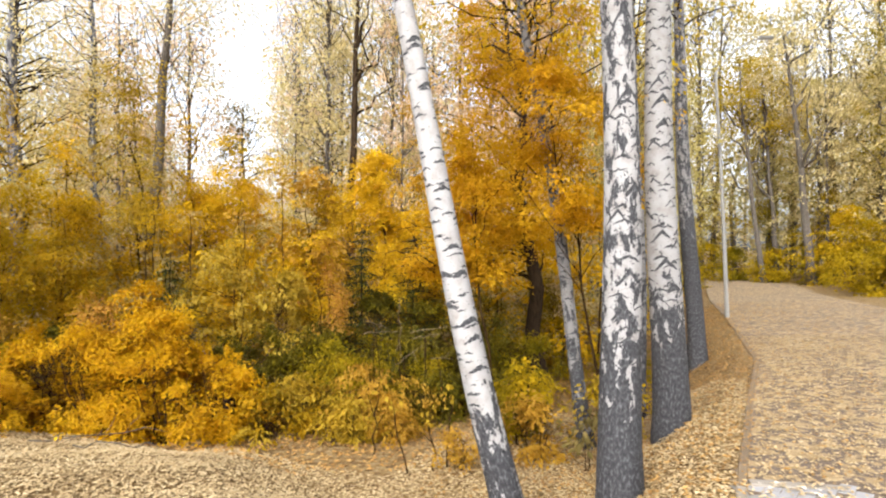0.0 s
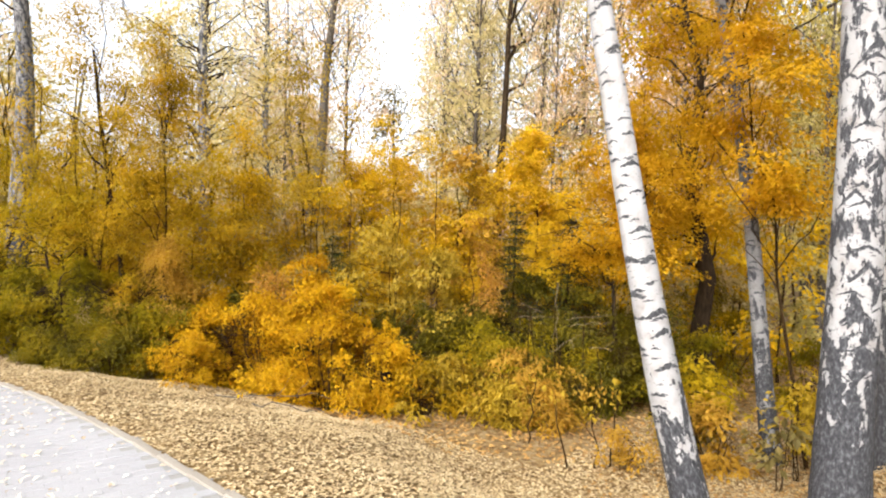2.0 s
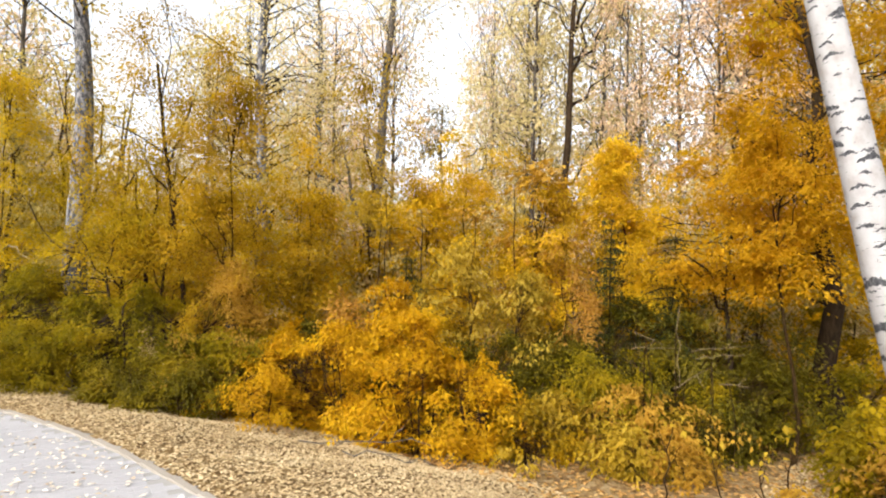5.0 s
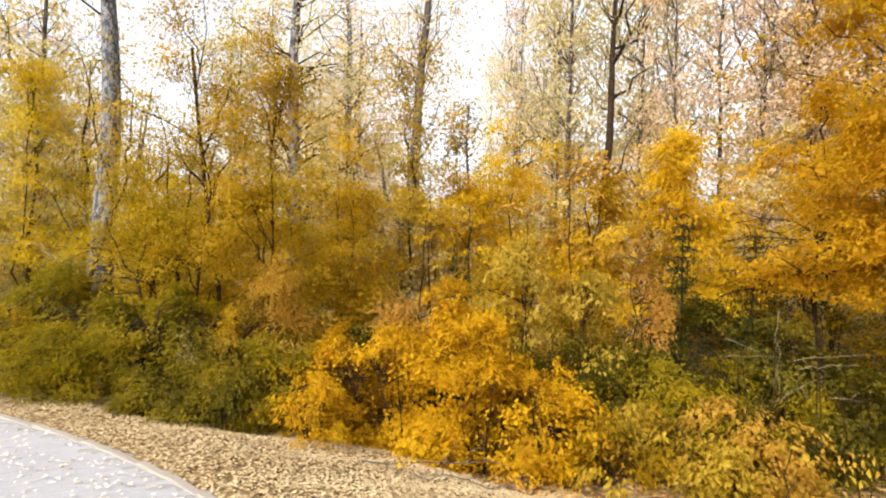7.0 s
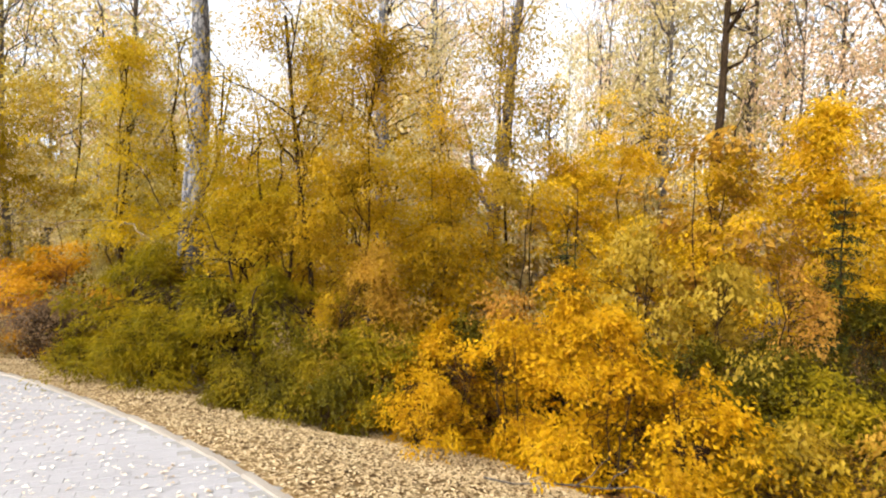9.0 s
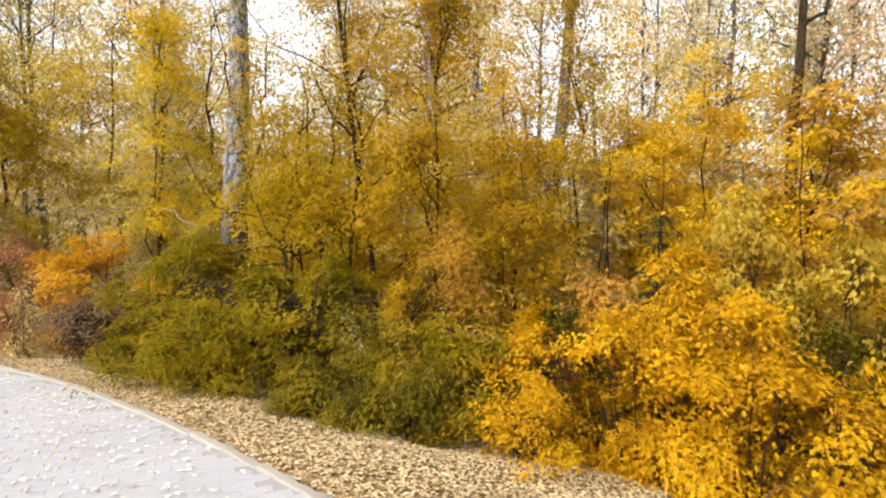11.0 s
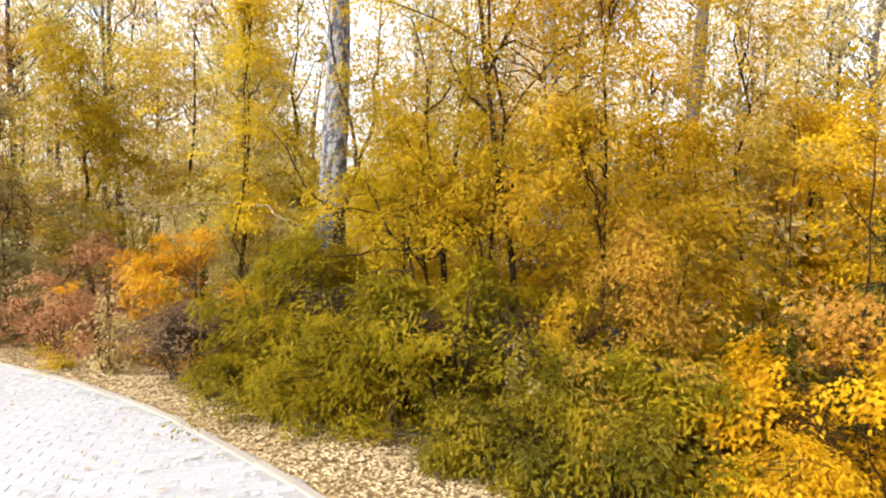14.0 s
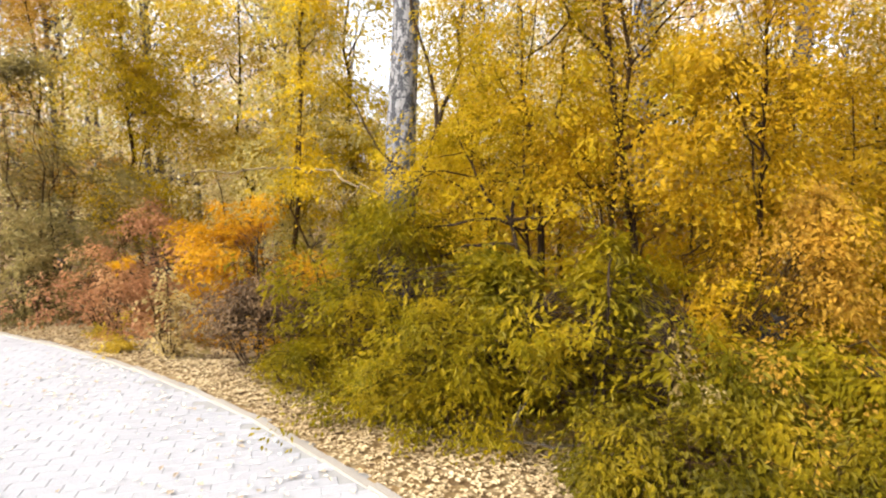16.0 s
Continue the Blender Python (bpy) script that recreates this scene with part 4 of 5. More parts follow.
# forks and dark stems across the side path
trunk_tree("dark forked tree across the side path", 21.6, 33.5, 15.0, 0.27, (-0.09, 0.0), GREY_BARK, PALE_CROWN, 111, 8.0, 90, 44, 3.4, 0.14, limbs=8)
trunk_tree("dark leaning tree at the far bend", 19.9, 35.5, 14.0, 0.18, (-0.09, 0.0), GREY_BARK, OLIVE, 112, 8.0, 90, 44, 3.0, 0.14)
trunk_tree("dark leaning tree at the far bend", 21.3, 36.5, 14.0, 0.18, (-0.08, 0.0), GREY_BARK, MIXED, 113, 8.0, 90, 44, 3.0, 0.14)
trunk_tree("tall conifer-like dark tree by the path", 25.5, 31.0, 17.0, 0.28, (0.0, 0.0), BARK, GREEN, 114, 5.0, 180, 50, 3.4, 0.14)
for i, (x, y, h, rx, mat) in enumerate([(18.2, 23.6, 2.3, 1.6, OLIVE), (20.2, 24.0, 3.4, 1.9, GREEN), (20.4, 27.4, 3.6, 1.8, OLIVE), (22.6, 26.5, 4.6, 2.0, MIXED), (21.5, 30.5, 4.2, 2.2, MIXED), (24.2, 29.0, 5.2, 2.2, YELLOW), (23.6, 34.5, 5.0, 2.3, OLIVE), (13.0, 33.0, 4.0, 2.2, OLIVE), (16.0, 42.0, 5.0, 2.6, GREEN), (20.5, 42.5, 6.5, 2.8, OLIVE), (23.5, 40.5, 6.0, 2.8, GREEN), (26.5, 38.5, 6.8, 2.8, OLIVE), (29.5, 37.0, 6.2, 2.8, MIXED), (28.0, 33.0, 5.6, 2.6, GREEN), (18.0, 45.0, 7.0, 2.8, GREEN), (17.2, 38.5, 2.6, 1.8, OLIVE), (19.0, 37.5, 2.0, 1.6, GREEN), (20.8, 36.0, 1.8, 1.5, OLIVE), (22.3, 33.5, 2.2, 1.5, GREEN), (15.2, 37.0, 3.2, 1.9, GREEN), (14.0, 36.0, 4.2, 2.0, OLIVE), (16.3, 40.5, 5.2, 2.4, MIXED)]):
    plant("path_shrub", "yellow-green shrub bank beside the side path", "shrub", x, y, h, rx, 0.1, mat, stems=6, r0=0.025, n=120, per=30, spread=0.4, leaf=0.15, seed=420 + i, group="path shrubs")

# undergrowth and saplings deeper in the wood: a few kinds, repeated
kinds = [plant("sapling", "thin young tree with autumn leaves", "tree", -3.0 - 3.1 * i, 15.6 + (i % 3) * 0.8, 4.4 + 0.5 * (i % 4), 1.25, 0.5, m, TWIG, 1 + i % 2, 0.035, n=100, per=27, spread=0.3, leaf=0.122, seed=130 + i, group="saplings")
         for i, m in enumerate([YELLOW, PALE_CROWN, HAZEL_CROWN, STRAW, COPPER, MIXED])]
talls = [trunk_tree("tall woodland tree with a thinning, haze-paled crown", (-16.0, -11.0, -2.0, 3.5)[i], 22.0 + (i % 2) * 3, 14.0, 0.13, (0.02 * (i - 1.5), 0.0), GREY_BARK, m, 140 + i, 2.2 + (i % 2) * 1.2, 180, 24, 3.2, 0.16)
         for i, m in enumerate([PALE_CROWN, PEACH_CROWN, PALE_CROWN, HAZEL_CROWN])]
r = np.random.default_rng(150)


def free(x, y, room, taken):
    return edge_side(x, y)[0] > 3.6 and all(math.hypot(x - a, y - b) > room for a, b in taken)


def open_sky(x, y):
    """The gap in the wood behind the grey birch."""
    return 40 < math.degrees(math.atan2(-7 - x, y - 3.6)) < 47


taken = []
for i in range(400):
    x, y = r.uniform(-30, 4.5), r.uniform(10.8, 24)
    if len(taken) < 44 and free(x, y, 1.6, taken) and not (-7 < x < 3 and y < 12.8) and not (x > 1 and y < 16 and x > 0.42 * y - 3):
        taken.append((x, y))
        s, kind = r.uniform(0.75, 1.15), kinds[r.integers(len(kinds))]
        turn = r.uniform(0, 360)
        if not open_sky(x, y):
            copy_thing(kind, pose(x, y, gz(x, y) - 0.03, 0, 0, turn) @ Matrix.Scale(s, 4))
taken = []
for i in range(900):
    a, d = radians(r.uniform(-44, 84)), r.uniform(17.5, 42)
    x, y = -d * math.sin(a) - 3.0, d * math.cos(a) + 1.0
    gap = 11.5 < math.degrees(a) < 18 or (38.5 < math.degrees(a) < 44.5)
    clear = math.hypot(x + 7, y - 3.7) > 16 and not (-16 < math.degrees(a) < 4 and int(5 * x) % 5 < 3)
    if len(taken) < 50 and clear and not gap and all(math.hypot(x - p, y - q) > 2.8 for p, q in taken) and (edge_side(x, y)[0] > 2.5 or edge_side(x, y)[0] < -8):
        taken.append((x, y))
        kind, turn, s = talls[r.integers(len(talls))], r.uniform(0, 360), r.uniform(0.75, 1.1)
        if not open_sky(x, y):
            copy_thing(kind, pose(x, y, gz(x, y) - 0.05, 0, 0, turn) @ Matrix.Scale(s, 4))
for i in range(60):
    x, y = r.uniform(22, 46), r.uniform(30, 52)
    if len(taken) < 60 and all(math.hypot(x - p, y - q) > 2.5 for p, q in taken) and edge_side(x, y)[0] < -6.5:
        taken.append((x, y))
        copy_thing(talls[r.integers(len(talls))], pose(x, y, gz(x, y) - 0.05, 0, 0, r.uniform(0, 360)) @ Matrix.Scale(r.uniform(0.75, 1.05), 4))

for i, (x, y) in enumerate(((1.4, 14.2), (3.1, 14.8), (3.4, 12.4), (4.6, 15.4), (0.3, 14.6), (2.4, 16.6), (6.0, 18.0), (4.0, 18.5), (7.6, 21.5), (5.8, 23.5))):
    copy_thing(kinds[(2, 1, 0)[i % 3]], pose(x, y, gz(x, y) - 0.03, 0, 0, 57 * i) @ Matrix.Scale(0.8 + 0.07 * (i % 4), 4))
for x, y in ((1.8, 22.5), (-1.4, 27.0), (3.6, 19.0)):
    copy_thing(talls[1], pose(x, y, gz(x, y) - 0.05, 0, 0, 70 * x) @ Matrix.Scale(0.85, 4))

for i, (x, y) in enumerate(((9.6, 27.0), (12.6, 33.5), (11.0, 37.0), (15.5, 40.0), (8.0, 31.0), (20.0, 44.0), (24.0, 42.0), (24.5, 37.5), (28.0, 36.0), (29.5, 41.0), (28.0, 32.0), (32.0, 35.0), (27.0, 47.0), (18.5, 50.0))):
    copy_thing(talls[(3, 3, 0)[i % 3]], pose(x, y, gz(x, y) - 0.05, 0, 0, 83 * i) @ Matrix.Scale(0.85 + 0.05 * (i % 5), 4))

for i, (x, y) in enumerate(((13.5, 40.0), (17.0, 46.5), (19.2, 42.5), (22.5, 48.0), (25.5, 44.5), (29.0, 46.0), (27.0, 39.0), (32.0, 42.0))):
    copy_thing(talls[(0, 3, 3)[i % 3]], pose(x, y, gz(x, y) - 0.05, 0, 0, 47 * i) @ Matrix.Scale(1.45 + 0.08 * (i % 4), 4))

for i, (x, y) in enumerate(((-6.9, 27.0), (-5.0, 25.5), (-6.0, 31.0), (3.2, 23.0), (5.0, 26.0))):
    copy_thing(talls[(1, 0, 1)[i % 3]], pose(x, y, gz(x, y) - 0.05, 0, 0, 61 * i) @ Matrix.Diagonal((0.6, 0.6, 1.15, 1)))

for x, y in ((-11.9, 42.0), (-10.2, 40.0)):
    copy_thing(talls[0], pose(x, y, gz(x, y) - 0.05, 0, 0, 9 * x) @ Matrix.Diagonal((0.5, 0.5, 1.3, 1)))
copy_thing(talls[1], pose(-1.2, 17.5, gz(-1.2, 17.5) - 0.05, 0, 0, 20) @ Matrix.Diagonal((0.45, 0.45, 0.8, 1)))

# far woods closing the view all round
heap, bars = [], Heap()
for i in range(700):
    a = r.uniform(0, 2 * np.pi)
    d = r.uniform(48, 95)
    x, y = d * math.cos(a), d * math.sin(a)
    if y < 20 and d < 60:
        continue
    gap = 8 < math.degrees(math.atan2(-x, y)) < 24 or 38 < math.degrees(math.atan2(-x, y)) < 46
    hh = r.uniform(7, 10) if gap else r.uniform(10, 17)
    z = gz(x, y)
    bars.add(*tube(np.array([(x, y, z), (x + r.normal(0, 0.3), y, z + hh * 0.5), (x + r.normal(0, 0.6), y, z + hh)]), np.array([0.22, 0.16, 0.04]), 5))
    m = 170
    u = r.uniform(0.04, 1, m)
    heap.append(np.stack([x + r.normal(0, 1.7, m) * (1.1 - 0.6 * u), y + r.normal(0, 1.7, m) * (1.1 - 0.6 * u), z + hh * u], 1))
far_woods = tagged(new("far_woods", mesh_of("leaves", *leaves(np.concatenate(heap), 0.56, r), PALE_CROWN)), "distant autumn woodland, dull yellow and olive paled for haze", "woods", kind="stuff")
far_trunks = tagged(new("far_trunks", bars.mesh("trunks", GREY_BARK)), "distant bare grey tree trunks", "woods", kind="stuff")

# ---- the lamp beside the side path ----
lamp = holder("street_lamp", 8.1, 16.3, "tall grey street lamp with a curved arm", "street lamp")
part("pole", mesh_of("pole", *tube(np.array([(0, 0, -0.1), (-0.1, 0, 2.5), (-0.22, 0, 5.0), (-0.34, 0, 7.0)]), np.array([0.06, 0.052, 0.045, 0.038]), 12), STEEL, smooth=True), lamp)
a = np.linspace(0, 1, 9)
part("arm", mesh_of("arm", *tube(np.stack([-0.34 + 1.3 * a ** 1.2, 0 * a, 6.95 + 1.05 * np.sin(a * 1.4)], 1), np.full(9, 0.02), 8), STEEL, smooth=True), lamp)
bm = bmesh.new()
bmesh.ops.create_cube(bm, size=1.0, matrix=Matrix.Translation((1.1, 0, 8.0)) @ Matrix.Diagonal((0.42, 0.16, 0.08, 1)))
bmesh.ops.bevel(bm, geom=bm.edges[:], offset=0.03, segments=2, affect="EDGES")
head = bpy.data.meshes.new("head")
bm.to_mesh(head)
head.materials.append(STEEL)
part("lamp_head", head, lamp)

# ---- fallen leaves ----
def fallen(name, label, count, xs, ys, keep, z, size, material, lift=0.012):
    r = np.random.default_rng(len(name) * 7 + count)
    x, y = r.uniform(*xs, count), r.uniform(*ys, count)
    ok = keep(x, y, r)
    x, y = x[ok], y[ok]
    at = np.stack([x, y, z(x, y) + lift + r.uniform(0, 0.012, len(x))], 1)
    v, q = leaves(at, size, r, wide=0.7, droop=-0.03, flat=0.11, lay=0.17)
    return tagged(new(name, mesh_of("leaves", v, q, material)), label, "leaves", kind="stuff")


fallen("fallen_leaves", "thick carpet of pale tan fallen leaves", 200000, (-19, 4), (2.4, 9.5), lambda x, y, r: (edge_side(x, y) > 0.045) & (edge_side(x, y) < np.where(x > -3.2, 3.8, 3.0)), ground_z, 0.037, LITTER)
fallen("fallen_leaves", "scattered fallen leaves under the trees", 24000, (-16, 5), (7, 14), lambda x, y, r: edge_side(x, y) > 3.0, ground_z, 0.075, WARM_LITTER)
fallen("fallen_leaves", "russet and yellow leaves under the birches", 52000, (-0.4, 11), (2.6, 21), lambda x, y, r: (edge_side(x, y) > 0.06) & (edge_side(x, y) < 3.4) & (r.uniform(0, 1, len(x)) < np.clip((x + 0.6) / 1.6, 0, 1)), ground_z, 0.05, WARM_LITTER, 0.02)
fallen("path_leaves", "tan leaves strewn over the side path", 60000, (2, 15), (3.6, 22), lambda x, y, r: side_path(x, y) & (edge_side(x, y) < -0.06) & (flush_line(x, y) > 0.03) & (r.uniform(0, 1, len(x)) < np.clip(0.42 + 0.1 * edge_side(x, y), 0.12, 0.4)), lambda x, y: level(x, y), 0.04, WARM_LITTER)
fallen("path_leaves", "tan leaves thick on the side path", 84000, (2, 9), (3.4, 12), lambda x, y, r: side_path(x, y) & (edge_side(x, y) < -0.06) & (flush_line(x, y) > 0.03) & (r.uniform(0, 1, len(x)) < np.clip(0.66 + 0.15 * edge_side(x, y), 0.14, 0.56)), lambda x, y: level(x, y), 0.03, LITTER)
fallen("path_leaves", "tan leaves blown over the worn kerb", 60000, (2, 9), (3.8, 16), lambda x, y, r: (np.abs(edge_side(x, y)) < 0.055) & (r.uniform(0, 1, len(x)) < 0.62), lambda x, y: level(x, y) + 0.012, 0.032, WARM_LITTER)
fallen("pavement_leaves", "tan leaves on the pavement where the paths meet", 5000, (1.6, 5), (2.4, 4.3), lambda x, y, r: paved(x, y) & (r.uniform(0, 1, len(x)) < 0.5), lambda x, y: level(x, y) + 0.004, 0.034, LITTER)
fallen("pavement_leaves", "bleached leaves strewn thinly over the pavement", 21000, (-20, 4), (-1, 7), lambda x, y, r: paved(x, y) & (edge_side(x, y) < -0.1) & (r.uniform(0, 1, len(x)) < np.exp(edge_side(x, y) * 0.38) * (0.35 + 0.65 * (np.sin(1.3 * x + 0.7 * y) * np.cos(0.9 * y - 0.5 * x) > -0.15))), lambda x, y: level(x, y) + 0.004, 0.044, PALE_LITTER)

# ---- kerb stones ----
def along(step):
    seg = np.diff(EDGE, axis=0)
    s = np.concatenate([[0], np.cumsum(np.hypot(seg[:, 0], seg[:, 1]))])
    t = np.arange(0, s[-1], step)
    return np.stack([np.interp(t, s, EDGE[:, 0]), np.interp(t, s, EDGE[:, 1])], 1)


def stone_mesh(name, ln, wd, ht, bev, material):
    bm = bmesh.new()
    bmesh.ops.create_cube(bm, size=1.0, matrix=Matrix.Diagonal((ln, wd, ht, 1)))
    bmesh.ops.bevel(bm, geom=[e for e in bm.edges if e.verts[0].co.z > 0 and e.verts[1].co.z > 0], offset=bev, segments=1, affect="EDGES")
    me = bpy.data.meshes.new(name)
    bm.to_mesh(me)
    me.materials.append(material)
    return me


kerb = tagged(new("kerb"), "low pale concrete kerb edging the pavement", "kerb", kind="structure")
line = along(0.5)
worn = stone_mesh("kerb_stone", 0.495, 0.075, 0.22, 0.012, WORN_KERB)
stone = stone_mesh("kerb_stone", 0.495, 0.072, 0.22, 0.008, KERB)
for p, q in zip(line[:-1], line[1:]):
    c, d = (p + q) / 2, q - p
    if -24 < c[0] and c[1] < 24:
        ob = part("kerb_stone", stone if c[0] < 2.2 else worn, kerb)
        ob.matrix_basis = pose(c[0], c[1], float(level(c[0], c[1])) - (0.093 if c[0] < 2.2 else 0.092) + 0.004 * math.sin(7 * c[0]), 0, 0, math.degrees(math.atan2(d[1], d[0])))
flush = stone_mesh("flush_stone", 0.99, 0.09, 0.2, 0.006, KERB)
for i in range(5):
    ob = part("kerb_stone", flush, kerb)
    ob.matrix_basis = pose(2.68 + 0.985 * i, 4.0 - 0.187 * i, float(level(2.68 + i, 4.0)) - 0.09, 0, 0, -10.8)

# ---- paving blocks ----
PL, PW, PH = 0.1982, 0.0982, 0.06
turn = radians(50)
ca, sa = math.cos(turn), math.sin(turn)
gi, gj = np.meshgrid(np.arange(-140, 141), np.arange(-280, 281), indexing="ij")
bu, bv = (gi + 0.5 * (gj % 2)) * 0.2, gj * 0.1
bx, by = -8.0 + bu * ca - bv * sa, 4.0 + bu * sa + bv * ca
ok = (bx > -20) & (bx < 6.8) & (by > -5) & (by < 7)
bx, by = bx[ok], by[ok]
es = edge_side(bx, by)
ok = (es < -0.075) & (es > -4.4) & paved(bx, by)
bx, by = bx[ok], by[ok]
near = (np.abs(bx + 8.7) < 1.9) & (edge_side(bx, by) > -1.9)
order = np.argsort(np.where(near, np.hypot(bx + 8.7, by - 5.1), 1e6))
bz = level(bx, by) - PH / 2 + 0.005 + np.random.default_rng(5).normal(0, 0.0007, len(bx))
LIE = Vector((0, 0, 1)).rotation_difference(Vector((-0.025, 0.034, 1.0))).to_matrix().to_4x4()
block = stone_mesh("paving_block", PL, PW, PH, 0.002, PAVER)
for i in order[:300]:
    ob = part("paving_block", block, pavement)
    ob.matrix_basis = Matrix.Translation((bx[i], by[i], bz[i])) @ LIE @ pose(0, 0, 0, 0, 0, 50)
tops = np.array([(-1, -1, -1), (1, -1, -1), (1, 1, -1), (-1, 1, -1), (-1, -1, 0.92), (1, -1, 0.92), (1, 1, 0.92), (-1, 1, 0.92), (-0.98, -0.96, 1), (0.98, -0.96, 1), (0.98, 0.96, 1), (-0.98, 0.96, 1)]) * [PL / 2, PW / 2, PH / 2]
tops = np.stack([tops[:, 0] * ca - tops[:, 1] * sa, tops[:, 0] * sa + tops[:, 1] * ca, tops[:, 2]], 1)
tops[:, 2] += 0.025 * tops[:, 0] - 0.034 * tops[:, 1]
faces = np.array([(0, 1, 5, 4), (1, 2, 6, 5), (2, 3, 7, 6), (3, 0, 4, 7), (4, 5, 9, 8), (5, 6, 10, 9), (6, 7, 11, 10), (7, 4, 8, 11), (8, 9, 10, 11)])
rest = order[300:]
v = np.stack([bx[rest], by[rest], bz[rest]], 1)[:, None] + tops[None]
q = faces[None] + (np.arange(len(rest)) * 12)[:, None, None]
tagged(part("paving_blocks", mesh_of("paving_blocks", v, q, PAVER), pavement), kind="stuff")

# ---- stumps, bare shoots and dead branches ----
def stub(name, label, x, y, h, r0, lean, mat, seed):
    r = np.random.default_rng(seed)
    top = holder(name, x, y, label, "stump")
    t = np.linspace(0, 1, 12)
    p = np.stack([lean * h * t, 0 * t, h * t - 0.08], 1)
    v, q = tube(p, r0 * (1 + 0.5 * np.exp(-t * 7)) * (1 - 0.15 * t), 14)
    v += r.normal(0, 0.06 * r0, v.shape)
    i, j = np.meshgrid(np.arange(11), np.arange(14), indexing="ij")
    uu = np.stack([j, j + 1, j + 1, j], -1) * (2 * np.pi * r0 / 14) + seed
    vv = np.stack([t[i], t[i], t[i + 1], t[i + 1]], -1) * h
    part("trunk", mesh_of("stub", v, q, mat, np.stack([uu, vv], -1), True), top)
    rim = v[-14:]
    mid = rim.mean(0) - [0, 0, 0.02]
    cap = np.concatenate([rim, mid[None]])
    part("broken_top", mesh_of("cap", cap, [(k0, (k0 + 1) % 14, (k0 + 2) % 14, 14) for k0 in range(0, 14, 2)], BARK), top)


stub("tree_stump", "dark rotten stump beside the golden shrub", -3.2, 8.5, 0.75, 0.10, 0.03, BARK, 161)
stub("birch_stump", "broken birch trunk with peeling grey bark", -7.25, 8.75, 1.55, 0.12, -0.03, BIRCH_FAR, 162)
for i, (x, y, h, ln) in enumerate([(-0.12, 6.95, 0.75, -0.05), (-0.42, 6.9, 0.8, -0.22), (0.05, 7.05, 0.9, 0.05), (-0.95, 7.7, 0.9, 0.1)]):
    r = np.random.default_rng(170 + i)
    top = holder("bare_shoot", x, y, "thin bare brown shoot standing in fallen leaves", "shoot", "bare shoots")
    p = bend(np.array([0, 0, -0.05]), np.array([ln * h, 0.02, h]), r, 0, 7, 0.02)
    part("stem", mesh_of("stem", *tube(p, np.linspace(0.013, 0.005, 7), 5), TWIG, smooth=True), top)
    for s in (0.5, 0.75):
        b0 = p[int(6 * s)]
        part("twig", mesh_of("twig", *tube(bend(b0, b0 + r.normal(0, 0.12, 3) + [0, 0, 0.16], r, 0, 4, 0.04), np.linspace(0.006, 0.003, 4), 4), TWIG), top)
    at = p[-1] + r.normal(0, 0.07, (9, 3))
    part("foliage", mesh_of("leaves", *leaves(at, 0.08, r, folded=True, droop=0.9), STRAW), top)
for i, (x, y, ln, az, rise) in enumerate([(-4.9, 6.75, 1.5, 12, 0.02), (-4.3, 6.65, 1.1, -8, 0.05), (-8.9, 6.9, 0.7, 30, 0.03)]):
    r = np.random.default_rng(180 + i)
    top = holder("dead_branch", x, y, "dry fallen grey-brown branch among leaves", "branch", "dead branches")
    p = bend(np.array([0, 0, 0.05 + 0.5 * rise]), np.array([ln * math.cos(radians(az)), ln * math.sin(radians(az)), 0.05 + rise]), r, 0.03, 7, 0.025)
    part("stem", mesh_of("stem", *tube(p, np.linspace(0.009, 0.003, 7), 5), GREY_BARK, smooth=True), top)
    for s in (2, 3, 4, 5):
        part("twig", mesh_of("twig", *tube(bend(p[s], p[s] + r.normal(0, 0.13, 3) + [0.1, 0, 0.08], r, 0, 4, 0.04), np.linspace(0.006, 0.002, 4), 4), GREY_BARK), top)
plant("red_shrub", "low peach and rust coloured shrub beside the kerb", "shrub", -14.4, 7.15, 1.0, 0.75, 0.08, RUST, TWIG, 7, 0.012, n=110, per=36, spread=0.15, leaf=0.06, seed=194)
plant("grey_green_shrub", "low dull grey-green shrub beside the kerb", "shrub", -15.9, 6.95, 0.95, 0.75, 0.08, GREY_GREEN, TWIG, 6, 0.012, n=100, per=36, spread=0.15, leaf=0.06, seed=195)
plant("leafy_clump", "small straw-yellow leafy clump beside the kerb", "shrub", -13.3, 6.74, 0.45, 0.25, 0.05, STRAW, TWIG, 3, 0.006, n=26, per=24, spread=0.07, leaf=0.055, seed=193)
plant("leafy_clump", "small peach and tan leafy clump on the verge", "shrub", 0.16, 6.9, 0.5, 0.24, 0.05, COPPER, TWIG, 3, 0.006, n=26, per=22, spread=0.08, leaf=0.06, seed=191)
for i, b in enumerate([(-15.6, 8.6, 1.33), (-11.0, 8.4, 1.16)]):
    r = np.random.default_rng(200 + i)
    top = holder("dead_branch", -13.9, 9.85, "long dry pale branch jutting from a trunk", "branch", "dead branches")
    base = np.array(top.location)
    p = bend(np.array((-13.9, 9.85, 1.5)) - base, np.array(b) - base, r, 0.02, 9, 0.012)
    stem = part("stem", mesh_of("stem", *tube(p, np.linspace(0.02, 0.007, 9), 6), DRY_TWIG, smooth=True), top)
    for k0 in (3, 5, 6, 7):
        part("twig", mesh_of("twig", *tube(bend(p[k0], p[k0] + r.normal(0, 0.16, 3), r, 0, 4, 0.04), np.linspace(0.008, 0.003, 4), 4), DRY_TWIG), stem)
